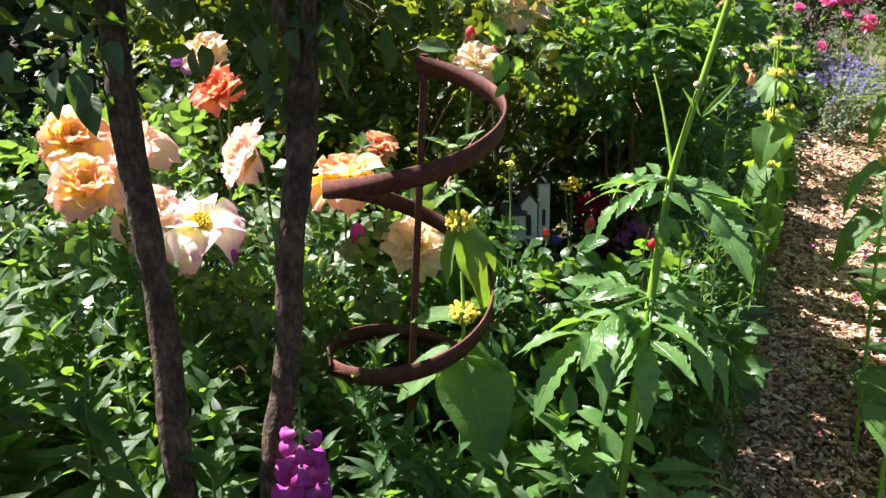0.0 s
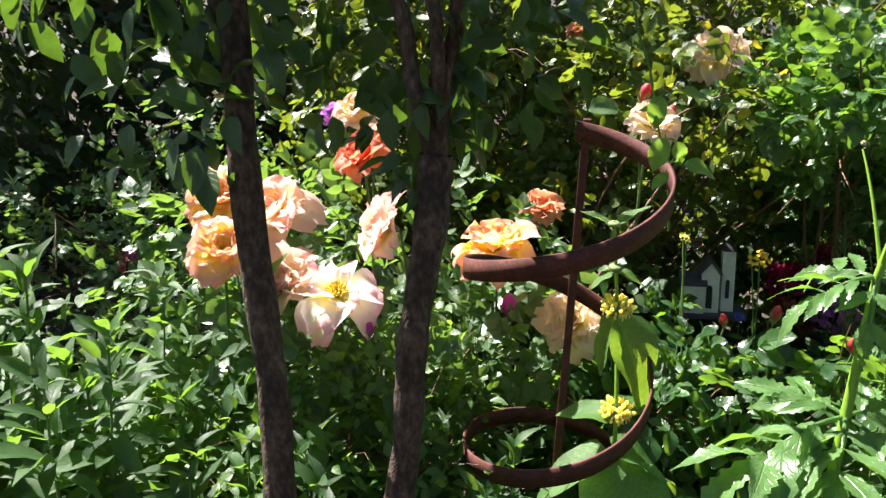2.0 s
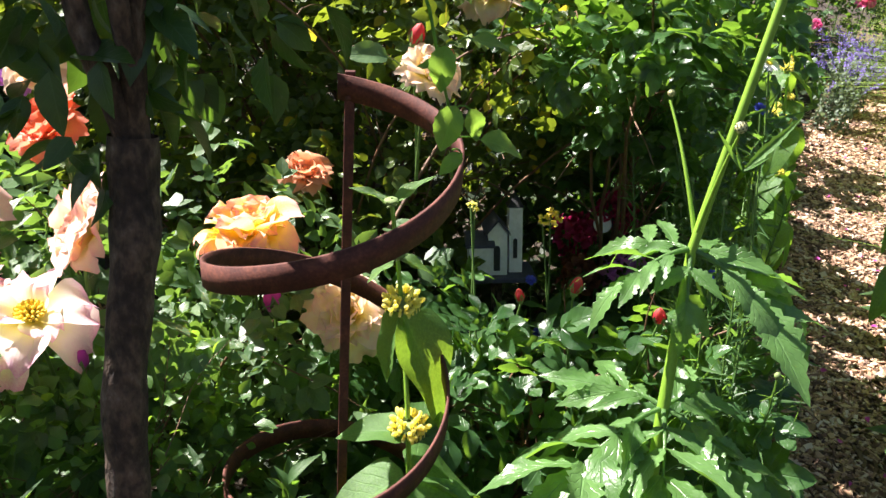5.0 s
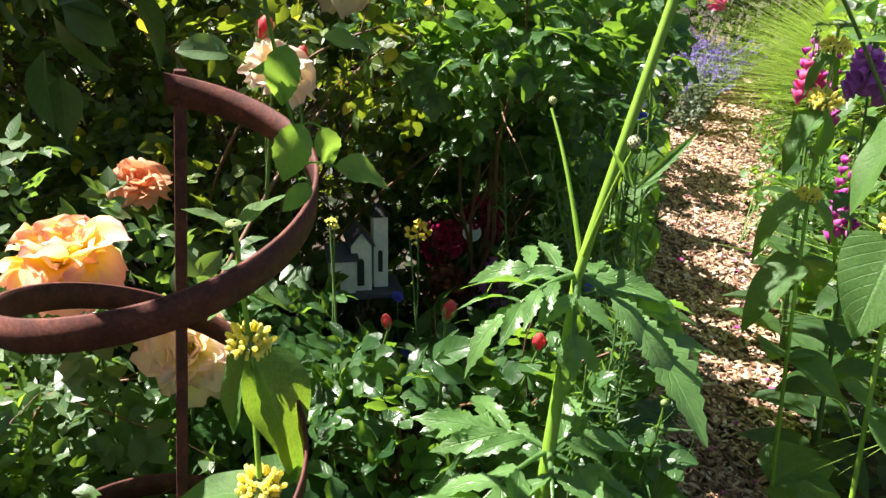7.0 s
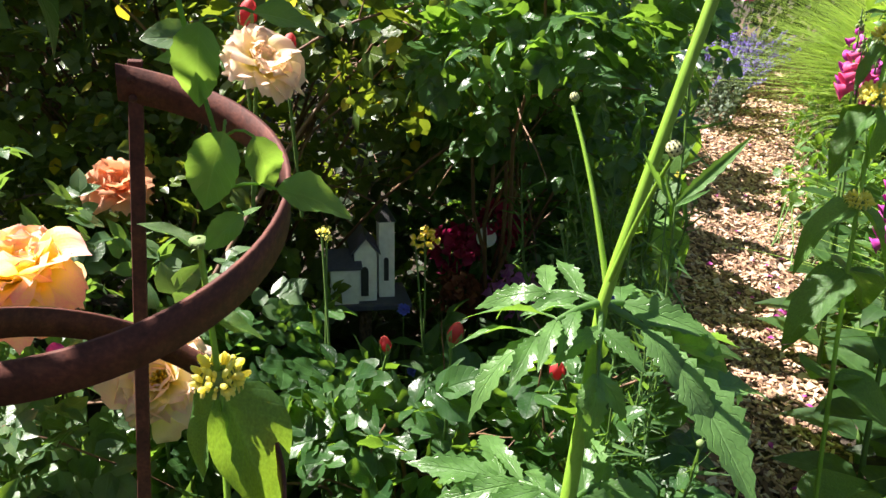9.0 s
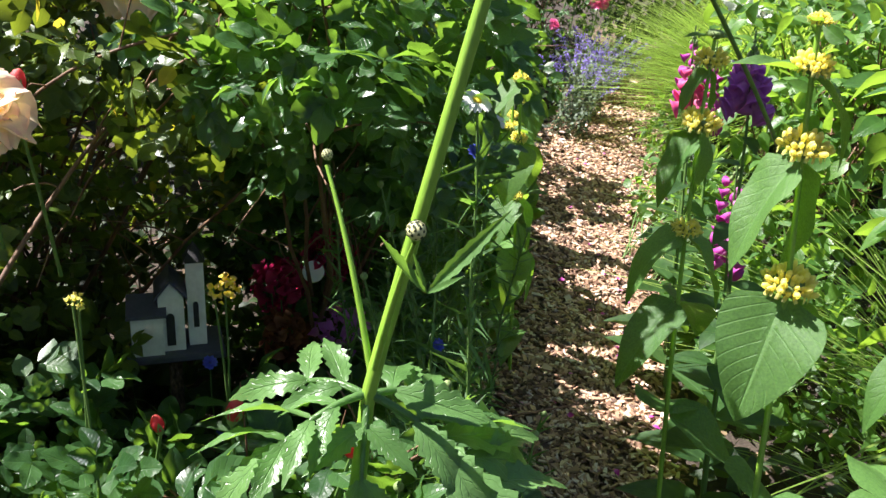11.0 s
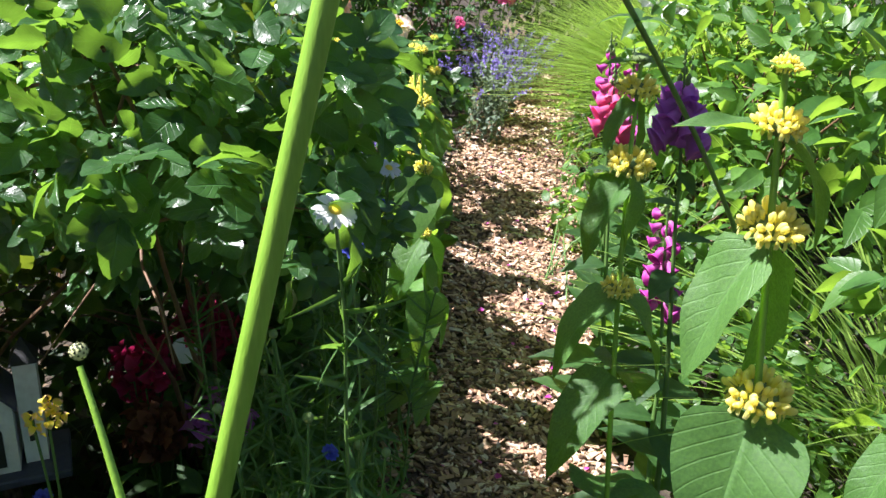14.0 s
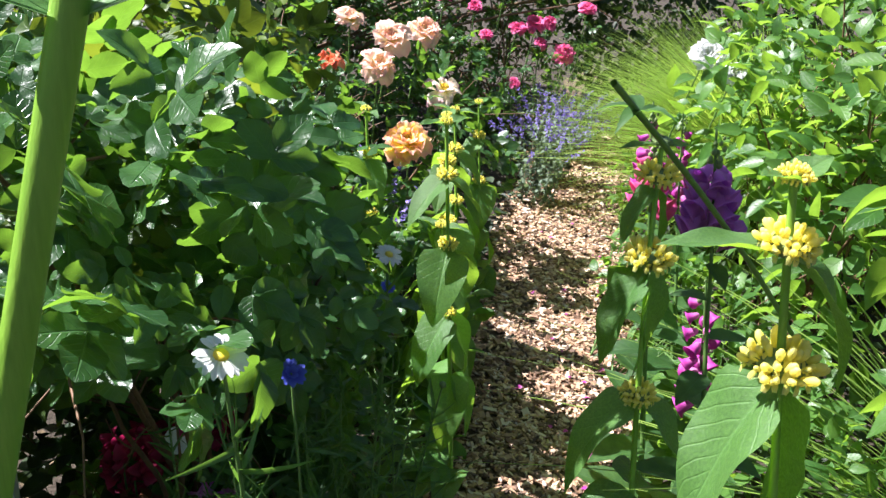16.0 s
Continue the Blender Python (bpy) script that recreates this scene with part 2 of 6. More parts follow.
M = {
    "rose_leaf": leaf_material("rose_leaf", (0.018, 0.058, 0.020), (0.062, 0.150, 0.045), (0.24, 0.46, 0.04), rough=0.32, share=0.38, bump=0.5),
    "rose_leaf_pale": leaf_material("rose_leaf_pale", (0.050, 0.110, 0.050), (0.12, 0.20, 0.09), (0.26, 0.46, 0.06), rough=0.36, share=0.36),
    "old_rose_leaf": leaf_material("old_rose_leaf", (0.022, 0.055, 0.012), (0.10, 0.16, 0.025), (0.32, 0.42, 0.03), rough=0.36, share=0.36),
    # very dark green: background shade is put into this leaf colour
    "shade_dark_leaf": leaf_material("shade_dark_leaf", (0.008, 0.021, 0.007), (0.028, 0.056, 0.014), (0.14, 0.25, 0.03), rough=0.58, share=0.24),
    "crown_leaf": leaf_material("crown_leaf", (0.012, 0.038, 0.012), (0.045, 0.100, 0.028), (0.18, 0.36, 0.03), rough=0.40, share=0.26),
    "phlox_leaf": leaf_material("phlox_leaf", (0.016, 0.052, 0.014), (0.052, 0.130, 0.030), (0.26, 0.50, 0.05), rough=0.56, share=0.38),
    "phlox_leaf_light": leaf_material("phlox_leaf_light", (0.060, 0.150, 0.035), (0.100, 0.220, 0.055), (0.40, 0.68, 0.08), rough=0.36, share=0.5),
    "phlomis_leaf": leaf_material("phlomis_leaf", (0.055, 0.140, 0.033), (0.120, 0.255, 0.066), (0.40, 0.66, 0.05), rough=0.44, share=0.40, veins=9, bump=0.6, per_object=True),
    "scabious_leaf": leaf_material("scabious_leaf", (0.080, 0.180, 0.050), (0.125, 0.250, 0.080), (0.28, 0.54, 0.06), rough=0.32, share=0.36, veins=8, bump=0.6),
    "shrub_leaf": leaf_material("shrub_leaf", (0.035, 0.105, 0.022), (0.095, 0.20, 0.040), (0.34, 0.58, 0.05), rough=0.42, share=0.42),
    "feather_leaf": leaf_material("feather_leaf", (0.040, 0.100, 0.034), (0.085, 0.175, 0.058), (0.24, 0.46, 0.06), rough=0.45, share=0.38, bump=0.1),
    "nepeta_leaf": leaf_material("nepeta_leaf", (0.09, 0.13, 0.10), (0.18, 0.24, 0.17), (0.26, 0.36, 0.16), rough=0.6, share=0.3, bump=0.2),
    "grass_blade": leaf_material("grass_blade", (0.12, 0.22, 0.035), (0.27, 0.40, 0.08), (0.55, 0.74, 0.10), rough=0.45, share=0.5, veins=0.0, bump=0.05),
    "yellow_leaf": leaf_material("yellow_leaf", (0.42, 0.34, 0.02), (0.55, 0.45, 0.04), (0.8, 0.68, 0.05), rough=0.45, share=0.45),
    "stem": rough_material("stem", [(0.3, (0.055, 0.12, 0.025)), (0.7, (0.12, 0.21, 0.05))], scale=60, rough=0.5, bump=0.2, stretch=(1, 1, 0.15), distance=0.001),
    "thick_stem": rough_material("thick_stem", [(0.3, (0.13, 0.27, 0.02)), (0.7, (0.23, 0.40, 0.045))], scale=90, rough=0.45, bump=0.5, stretch=(1, 1, 0.06), distance=0.0015),
    "cane": rough_material("cane", [(0.3, (0.07, 0.035, 0.020)), (0.7, (0.22, 0.12, 0.06))], scale=40, rough=0.65, bump=0.4, stretch=(1, 1, 0.3), distance=0.002),
    "bark": rough_material("bark", [(0.30, (0.012, 0.008, 0.006)), (0.46, (0.045, 0.028, 0.018)), (0.58, (0.105, 0.068, 0.045)), (0.74, (0.20, 0.155, 0.115))], scale=30, rough=0.92, bump=1.0, stretch=(1.0, 1.0, 0.55), distance=0.012, fine=4.0),
    "rust": rough_material("rust", [(0.30, (0.040, 0.014, 0.012)), (0.50, (0.095, 0.030, 0.022)), (0.68, (0.17, 0.058, 0.036))], scale=42, rough=0.72, bump=0.55, metal=0.35, distance=0.0015),
    "soil": rough_material("soil", [(0.3, (0.020, 0.014, 0.009)), (0.6, (0.055, 0.040, 0.028)), (0.8, (0.10, 0.075, 0.05))], scale=9, rough=0.95, bump=1.0, distance=0.03),
    "grit": rough_material("grit", [(0.3, (0.045, 0.030, 0.020)), (0.55, (0.13, 0.085, 0.055)), (0.75, (0.26, 0.19, 0.13))], scale=60, rough=0.92, bump=1.0, distance=0.012),
    "chip": rough_material("chip", [(0.12, (0.050, 0.028, 0.018)), (0.32, (0.19, 0.105, 0.065)), (0.5, (0.37, 0.225, 0.14)), (0.68, (0.50, 0.33, 0.21)), (0.84, (0.62, 0.50, 0.39)), (0.95, (0.44, 0.38, 0.44))], scale=30, rough=0.8, bump=0.5, island=True),
    "white_paint": rough_material("white_paint", [(0.3, (0.62, 0.61, 0.60)), (0.6, (0.80, 0.80, 0.80))], scale=14, rough=0.55, bump=0.15, distance=0.001),
    "slate_paint": rough_material("slate_paint", [(0.3, (0.035, 0.035, 0.06)), (0.7, (0.08, 0.08, 0.125))], scale=18, rough=0.6, bump=0.2, distance=0.001),
    "black_paint": rough_material("black_paint", [(0.3, (0.012, 0.012, 0.014)), (0.7, (0.03, 0.03, 0.035))], scale=18, rough=0.6, bump=0.2, distance=0.001),
    "terracotta": rough_material("terracotta", [(0.3, (0.20, 0.075, 0.04)), (0.7, (0.36, 0.16, 0.09))], scale=16, rough=0.85, bump=0.4),
    "litter": rough_material("litter", [(0.05, (0.06, 0.04, 0.022)), (0.5, (0.16, 0.11, 0.06)), (0.9, (0.26, 0.20, 0.09))], scale=30, rough=0.85, bump=0.4, island=True),
    "peach": petal_material("peach", [(0.0, (0.97, 0.78, 0.10)), (0.45, (0.97, 0.84, 0.48)), (0.8, (0.96, 0.75, 0.60)), (1.0, (0.94, 0.58, 0.54))], share=0.5),
    "orange": petal_material("orange", [(0.0, (0.93, 0.62, 0.06)), (0.45, (0.92, 0.48, 0.18)), (1.0, (0.84, 0.24, 0.16))], share=0.5),
    "gold": petal_material("gold", [(0.0, (0.98, 0.80, 0.02)), (0.62, (0.98, 0.80, 0.14)), (0.85, (0.96, 0.66, 0.38)), (1.0, (0.94, 0.46, 0.42))], share=0.5),
    "cream": petal_material("cream", [(0.0, (0.97, 0.86, 0.08)), (0.5, (0.97, 0.88, 0.40)), (0.82, (0.96, 0.80, 0.60)), (1.0, (0.94, 0.68, 0.56))], share=0.5),
    "blush": petal_material("blush", [(0.0, (0.95, 0.84, 0.08)), (0.35, (0.96, 0.90, 0.52)), (0.65, (0.95, 0.84, 0.72)), (0.85, (0.93, 0.72, 0.70)), (1.0, (0.82, 0.42, 0.56))], share=0.5),
    "apricot": petal_material("apricot", [(0.0, (0.88, 0.44, 0.08)), (0.6, (0.86, 0.40, 0.18)), (1.0, (0.82, 0.42, 0.26))]),
    "hot_pink": petal_material("hot_pink", [(0.0, (0.70, 0.22, 0.34)), (0.5, (0.76, 0.10, 0.30)), (1.0, (0.82, 0.16, 0.38))]),
    "red_petal": petal_material("red_petal", [(0.0, (0.45, 0.05, 0.05)), (0.6, (0.60, 0.05, 0.07)), (1.0, (0.70, 0.16, 0.12))]),
    "magenta": petal_material("magenta", [(0.0, (0.70, 0.30, 0.56)), (0.4, (0.58, 0.07, 0.42)), (1.0, (0.52, 0.05, 0.38))]),
    "purple": petal_material("purple", [(0.0, (0.76, 0.44, 0.74)), (0.4, (0.68, 0.24, 0.70)), (1.0, (0.60, 0.20, 0.70))], share=0.58),
    "violet": petal_material("violet", [(0.0, (0.22, 0.16, 0.52)), (1.0, (0.34, 0.25, 0.72))]),
    "cornflower": petal_material("cornflower", [(0.0, (0.06, 0.06, 0.42)), (1.0, (0.11, 0.14, 0.72))]),
    "maroon": petal_material("maroon", [(0.0, (0.20, 0.01, 0.05)), (0.6, (0.46, 0.02, 0.10)), (1.0, (0.55, 0.04, 0.15))]),
    "dry_petal": petal_material("dry_petal", [(0.0, (0.16, 0.06, 0.03)), (1.0, (0.34, 0.13, 0.07))]),
    "white_petal": petal_material("white_petal", [(0.0, (0.80, 0.80, 0.66)), (0.4, (0.86, 0.86, 0.86)), (1.0, (0.88, 0.88, 0.88))]),
    "sage_yellow": petal_material("sage_yellow", [(0.0, (0.74, 0.68, 0.10)), (0.35, (0.95, 0.86, 0.18)), (1.0, (0.97, 0.91, 0.38))], share=0.62),
    "daisy_eye": petal_material("daisy_eye", [(0.0, (0.80, 0.55, 0.03)), (1.0, (0.86, 0.64, 0.05))], share=0.1),
    "calyx": rough_material("calyx", [(0.3, (0.10, 0.16, 0.05)), (0.7, (0.22, 0.30, 0.10))], scale=120, rough=0.7, bump=0.5, distance=0.001),
    "scale_dark": rough_material("scale_dark", [(0.3, (0.03, 0.04, 0.02)), (0.7, (0.07, 0.08, 0.03))], scale=120, rough=0.7, bump=0.3, distance=0.001),
    "bud_cream": rough_material("bud_cream", [(0.3, (0.42, 0.44, 0.20)), (0.7, (0.66, 0.64, 0.34))], scale=120, rough=0.7, bump=0.5, distance=0.001),
}
M["glass_white"] = rough_material("glass_white", [(0.3, (0.74, 0.76, 0.78)), (0.7, (0.86, 0.87, 0.88))], scale=10, rough=0.12, bump=0.02)


# ---- mesh helpers ----
def smooth(me):
    me.polygons.foreach_set("use_smooth", np.ones(len(me.polygons), bool))


def mesh_arrays(name, verts, faces, uvs=None, mat=None, shade=True):
    """A mesh from arrays: verts (n,3), quad faces (f,4), uvs per vertex (n,2)."""
    me = bpy.data.meshes.new(name)
    verts, faces = np.asarray(verts, np.float32), np.asarray(faces, np.int32)
    k = faces.shape[1]
    me.vertices.add(len(verts))
    me.vertices.foreach_set("co", verts.ravel())
    me.loops.add(faces.size)
    me.loops.foreach_set("vertex_index", faces.ravel())
    me.polygons.add(len(faces))
    me.polygons.foreach_set("loop_start", np.arange(len(faces), dtype=np.int32) * k)
    me.polygons.foreach_set("loop_total", np.full(len(faces), k, np.int32))
    if uvs is not None:
        layer = me.uv_layers.new(name="UVMap")
        layer.data.foreach_set("uv", np.asarray(uvs, np.float32)[faces.ravel()].ravel())
    me.update(calc_edges=True)
    me.validate()
    if shade:
        smooth(me)
    if mat:
        me.materials.append(M[mat])
    return me


def part(name, data, mat, parent, label=""):
    """Link a bmesh or a mesh as one mesh object under a thing or a part."""
    if isinstance(data, bmesh.types.BMesh):
        me = bpy.data.meshes.new(name)
        bmesh.ops.recalc_face_normals(data, faces=data.faces)
        data.to_mesh(me)
        data.free()
        me.materials.append(M[mat])
    else:
        me = data
    ob = new(name, me)
    ob.parent = parent
    if label:
        ob["label"] = label
    return ob


def thing(name, x, y, z, label, category, group="", kind=""):
    ob = new(name)
    ob.location = (x, y, z)
    ob.empty_display_size = 0.05
    return tagged(ob, label, category, group, kind)


def unit(v):
    v = np.asarray(v, float)
    return v / np.maximum(np.linalg.norm(v, axis=-1, keepdims=True), 1e-9)


def bases(along, normal):
    """Frames (n,3,3) whose columns are across, along and normal."""
    y = unit(along)
    x = unit(np.cross(y, normal))
    z = np.cross(x, y)
    return np.stack([x, y, z], -1)


def blade(profile, seg=4, cols=1, fold=0.25, droop=0.25, teeth=0.0, wave=0.0, width=0.5, quilt=0.0):
    """A leaf of length 1 along +y with its face to +z: (verts, faces, uvs)."""
    v, uv = [], []
    for i in range(seg + 1):
        t = i / seg
        w = profile(t) * width
        if teeth and 0 < i < seg:
            w *= 1.0 + (teeth if i % 2 else -teeth)
        for c in range(-cols, cols + 1):
            s = c / cols
            x = s * w
            z = fold * abs(x) - droop * t * t + wave * math.sin(9 * t + 2 * s) * abs(s) * w
            if quilt and cols > 1:
                z += quilt * math.cos(t * seg * math.pi) * (1 - abs(s)) * abs(s) * 4
            v.append((x, t - 0.35 * droop * droop * t * t, z))
            uv.append((0.5 + 0.5 * s, t))
    k = 2 * cols + 1
    f = [(i * k + c, i * k + c + 1, (i + 1) * k + c + 1, (i + 1) * k + c) for i in range(seg) for c in range(k - 1)]
    return np.array(v), np.array(f), np.array(uv)


def ovate(t):
    return max(0.02, math.sin(math.pi * min(1, t) ** 0.72)) ** 0.85 if 0 < t < 1 else 0.02


def oval(t):
    return max(0.02, math.sin(math.pi * t ** 0.85)) ** 0.62 if 0 < t < 1 else 0.03


def lance(t):
    return max(0.02, math.sin(math.pi * t ** 0.8)) if 0 < t < 1 else 0.02


def heart(t):
    if t <= 0:
        return 0.30
    return max(0.01, (1 - t) ** 0.72 * (0.30 + 2.25 * t ** 0.42 * (1 - 0.45 * t)) * 0.86)


def strap(t):
    return max(0.03, 1 - t * t)


class Mass:
    """Collects many small pieces and links them as one mesh."""

    def __init__(self):
        self.v, self.f, self.u, self.n = [], [], [], 0

    def add(self, template, places, frames, sizes):
        tv, tf, tu = template
        places = np.asarray(places, float)
        frames = np.asarray(frames, float)
        sizes = np.broadcast_to(np.asarray(sizes, float), (len(places), 3)) if np.ndim(sizes) > 1 or np.ndim(sizes) == 0 else np.repeat(np.asarray(sizes, float)[:, None], 3, 1)
        v = np.einsum("nij,nkj->nki", frames, tv[None] * sizes[:, None, :]) + places[:, None, :]
        self.v.append(v.reshape(-1, 3))
        self.f.append((tf[None] + (self.n + np.arange(len(places)) * len(tv))[:, None, None]).reshape(-1, 4))
        self.u.append(np.tile(tu, (len(places), 1)))
        self.n += len(places) * len(tv)

    def tube(self, points, radii, sides=6):
        p = np.asarray(points, float)
        r = np.broadcast_to(np.asarray(radii, float), (len(p),))
        d = np.gradient(p, axis=0)
        ref = np.array((0.31, 0.95, 0.05)) if abs(unit(d[0])[2]) > 0.8 else UP
        b = bases(d, np.tile(ref, (len(p), 1)))
        a = np.arange(sides) * 2 * math.pi / sides
        ring = np.cos(a)[None, :, None] * b[:, None, :, 0] + np.sin(a)[None, :, None] * b[:, None, :, 2]
        v = p[:, None] + ring * r[:, None, None]
        m = len(p)
        i, j = np.meshgrid(np.arange(m - 1), np.arange(sides), indexing="ij")
        k = (j + 1) % sides
        f = np.stack([i * sides + j, i * sides + k, (i + 1) * sides + k, (i + 1) * sides + j], -1).reshape(-1, 4)
        self.v.append(v.reshape(-1, 3))
        self.f.append(f + self.n)
        self.u.append(np.stack([np.tile(a / 6.28, m), np.repeat(np.linspace(0, 1, m), sides)], -1))
        self.n += m * sides

    def mesh(self, name, mat):
        return mesh_arrays(name, np.concatenate(self.v), np.concatenate(self.f), np.concatenate(self.u), mat)

    def build(self, name, mat, parent, label=""):
        if not self.v:
            return None
        at = np.array(parent.matrix_basis.translation) if parent else np.zeros(3)
        self.v = [v - at for v in self.v]
        ob = part(name, self.mesh(name, mat), mat, parent, label)
        return ob


def bent(a, b, sag=0.0, n=8, wob=0.0):
    """A line from a to b that bows upwards by sag, with a little wander."""
    a, b = np.asarray(a, float), np.asarray(b, float)
    t = np.linspace(0, 1, n)[:, None]
    p = a + (b - a) * t + UP * sag * 4 * t * (1 - t)
    if wob:
        w = np.cumsum(rng.normal(size=(n, 3)), 0) * wob
        w -= w[:1] + (w[-1:] - w[:1]) * t
        p = p + w
    return p


LEAF = {
    "rose": [blade(ovate, 5, 1, 0.30, 0.12, teeth=0.05, width=0.36), blade(ovate, 5, 1, 0.45, 0.30, teeth=0.05, width=0.34), blade(ovate, 5, 1, 0.15, -0.05, teeth=0.05, width=0.38)],
    "rose_big": [blade(oval, 12, 2, 0.20, 0.12, teeth=0.025, width=0.34, wave=0.12), blade(oval, 12, 2, 0.36, 0.30, teeth=0.025, width=0.32, wave=0.10), blade(oval, 12, 2, 0.12, 0.0, teeth=0.025, width=0.36, wave=0.15)],
    "small": [blade(ovate, 3, 1, 0.35, 0.15, width=0.33), blade(ovate, 3, 1, 0.2, 0.3, width=0.30)],
    "lance": [blade(lance, 6, 1, 0.4, 0.30, width=0.16, wave=0.3), blade(lance, 6, 1, 0.5, 0.65, width=0.15), blade(lance, 6, 1, 0.3, 0.10, width=0.18, wave=0.2)],
    "broad": [blade(ovate, 5, 1, 0.35, 0.25, width=0.27), blade(ovate, 5, 1, 0.25, 0.45, width=0.28), blade(ovate, 5, 1, 0.4, 0.05, width=0.26)],
    "leaf_toothed": [blade(ovate, 14, 2, 0.25, 0.22, teeth=0.04, width=0.29, wave=0.15), blade(ovate, 14, 2, 0.40, 0.35, teeth=0.04, width=0.27, wave=0.2)],
    "needle": [blade(strap, 3, 1, 0.3, 0.2, width=0.05)],
    "hair": [blade(strap, 2, 1, 0.3, 0.1, width=0.03)],
}


def scatter(mass, kind, places, along, normal, size):
    """Leaves of mixed templates at places."""
    kinds = LEAF[kind]
    pick = rng.integers(0, len(kinds), len(places))
    fr = bases(along, normal)
    size = np.broadcast_to(size, (len(places),))
    for i, tpl in enumerate(kinds):
        s = pick == i
        if s.any():
            mass.add(tpl, places[s], fr[s], size[s])


def blob_points(blobs, count, shell=0.45):
    """Points in a union of ellipsoids, denser near the skin, with the outward way at each."""
    vol = np.array([b[1][0] * b[1][1] * b[1][2] for b in blobs]) ** 0.75
    pick = rng.choice(len(blobs), count, p=vol / vol.sum())
    c = np.array([b[0] for b in blobs])[pick]
    r = np.array([b[1] for b in blobs])[pick]
    d = unit(rng.normal(size=(count, 3)))
    rad = shell + (1 - shell) * rng.random(count) ** 0.6
    wave = 1 + 0.22 * np.sin(5 * d[:, 0] + 3 * c[:, 1]) * np.cos(6 * d[:, 2] + d[:, 1] * 4)
    return c + d * r * (rad * wave)[:, None], unit(d / r)


def compound(mass, kind, places, out, size, leaflets=5):
    """Pinnate leaves: one leaflet at the tip and pairs below it."""
    n = len(places)
    along = unit(out * 0.7 + rng.normal(size=(n, 3)) * 0.55 + UP * 0.05)
    normal = unit(UP * 0.9 + out * 0.5 + rng.normal(size=(n, 3)) * 0.45)
    fr = bases(along, normal)
    x, y, z = fr[..., 0], fr[..., 1], fr[..., 2]
    size = np.broadcast_to(size, (n,)) * rng.uniform(0.55, 1.35, n)
    s = size[:, None]
    scatter(mass, kind, places + y * s * 1.1, y, z, size)
    for k in range((leaflets - 1) // 2):
        for side in (-1, 1):
            turn = y * (0.55 - 0.2 * k) + x * side * 0.85 + rng.normal(size=(n, 3)) * 0.12 - z * 0.12
            nn = z + rng.normal(size=(n, 3)) * 0.22
            scatter(mass, kind, places + y * s * (0.95 - 0.62 * k), turn, nn, size * (0.92 - 0.18 * k))


def keep_out(p, clear):
    """Drops points that lie in any of the clear boxes (lo, hi)."""
    ok = np.ones(len(p), bool)
    for lo, hi in clear:
        ok &= ~((p > np.array(lo)) & (p < np.array(hi))).all(1)
    return ok


# ---- setting: ground and path ----
def path_middle(y):
    return 0.16 + 0.48 * y + 0.012 * y * y


def path_half(y):
    return 0.30


def build_ground():
    nx, ny = 90, 110
    xs = np.concatenate([np.linspace(-60, -4.2, 8), np.linspace(-4, 6, nx), np.linspace(6.4, 60, 8)])
    ys = np.concatenate([np.linspace(-60, -3.4, 8), np.linspace(-3.2, 8, ny), np.linspace(8.5, 60, 8)])
    gx, gy = np.meshgrid(xs, ys, indexing="ij")
    off = np.abs(gx - path_middle(gy))
    bed = np.clip((off - 0.30) / 0.18, 0, 1) * ((gy > -3) & (gy < 8))
    gz = -0.018 + 0.028 * bed + 0.015 * bed * np.sin(gx * 7.1) * np.cos(gy * 6.3) * (off < 6)
    v = np.stack([gx, gy, gz], -1).reshape(-1, 3)
    a, b = gx.shape
    i, j = np.meshgrid(np.arange(a - 1), np.arange(b - 1), indexing="ij")
    f = np.stack([i * b + j, (i + 1) * b + j, (i + 1) * b + j + 1, i * b + j + 1], -1).reshape(-1, 4)
    tagged(new("ground", mesh_arrays("ground", v, f, None, "soil")), "dark crumbly garden soil of the planted beds", "ground", kind="structure")
    # path sheet
    ys = np.linspace(-2.5, 7.0, 150)
    cs = np.linspace(-1, 1, 13)
    gx = path_middle(ys)[:, None] + cs[None] * (0.33 + 0.03 * np.sin(ys * 5)[:, None])
    gz = 0.0 - 0.012 * np.abs(cs[None]) ** 3 + 0.006 * np.sin(gx * 13) * np.cos(ys[:, None] * 9)
    v = np.stack([gx, np.repeat(ys[:, None], 13, 1), gz], -1).reshape(-1, 3)
    i, j = np.meshgrid(np.arange(149), np.arange(12), indexing="ij")
    f = np.stack([i * 13 + j, i * 13 + j + 1, (i + 1) * 13 + j + 1, (i + 1) * 13 + j], -1).reshape(-1, 4)
    tagged(new("path", mesh_arrays("path", v, f, None, "grit")), "narrow garden path of gritty tan bark and gravel", "path", kind="structure")


def chip_template():
    b = bmesh.new()
    bmesh.ops.create_cube(b, size=1.0)
    for v in b.verts:
        v.co.x *= 1.0 + 0.35 * (v.co.y > 0) * (v.co.x > 0) - 0.3 * (v.co.y < 0)
        v.co.y *= 1.0 + 0.3 * (v.co.x < 0)
        v.co.z *= 0.9 - 0.4 * (v.co.x > 0)
    vv = np.array([v.co[:] for v in b.verts])
    ff = np.array([[v.index for v in f.verts] for f in b.faces])
    b.free()
    return vv, ff, np.zeros((len(vv), 2))


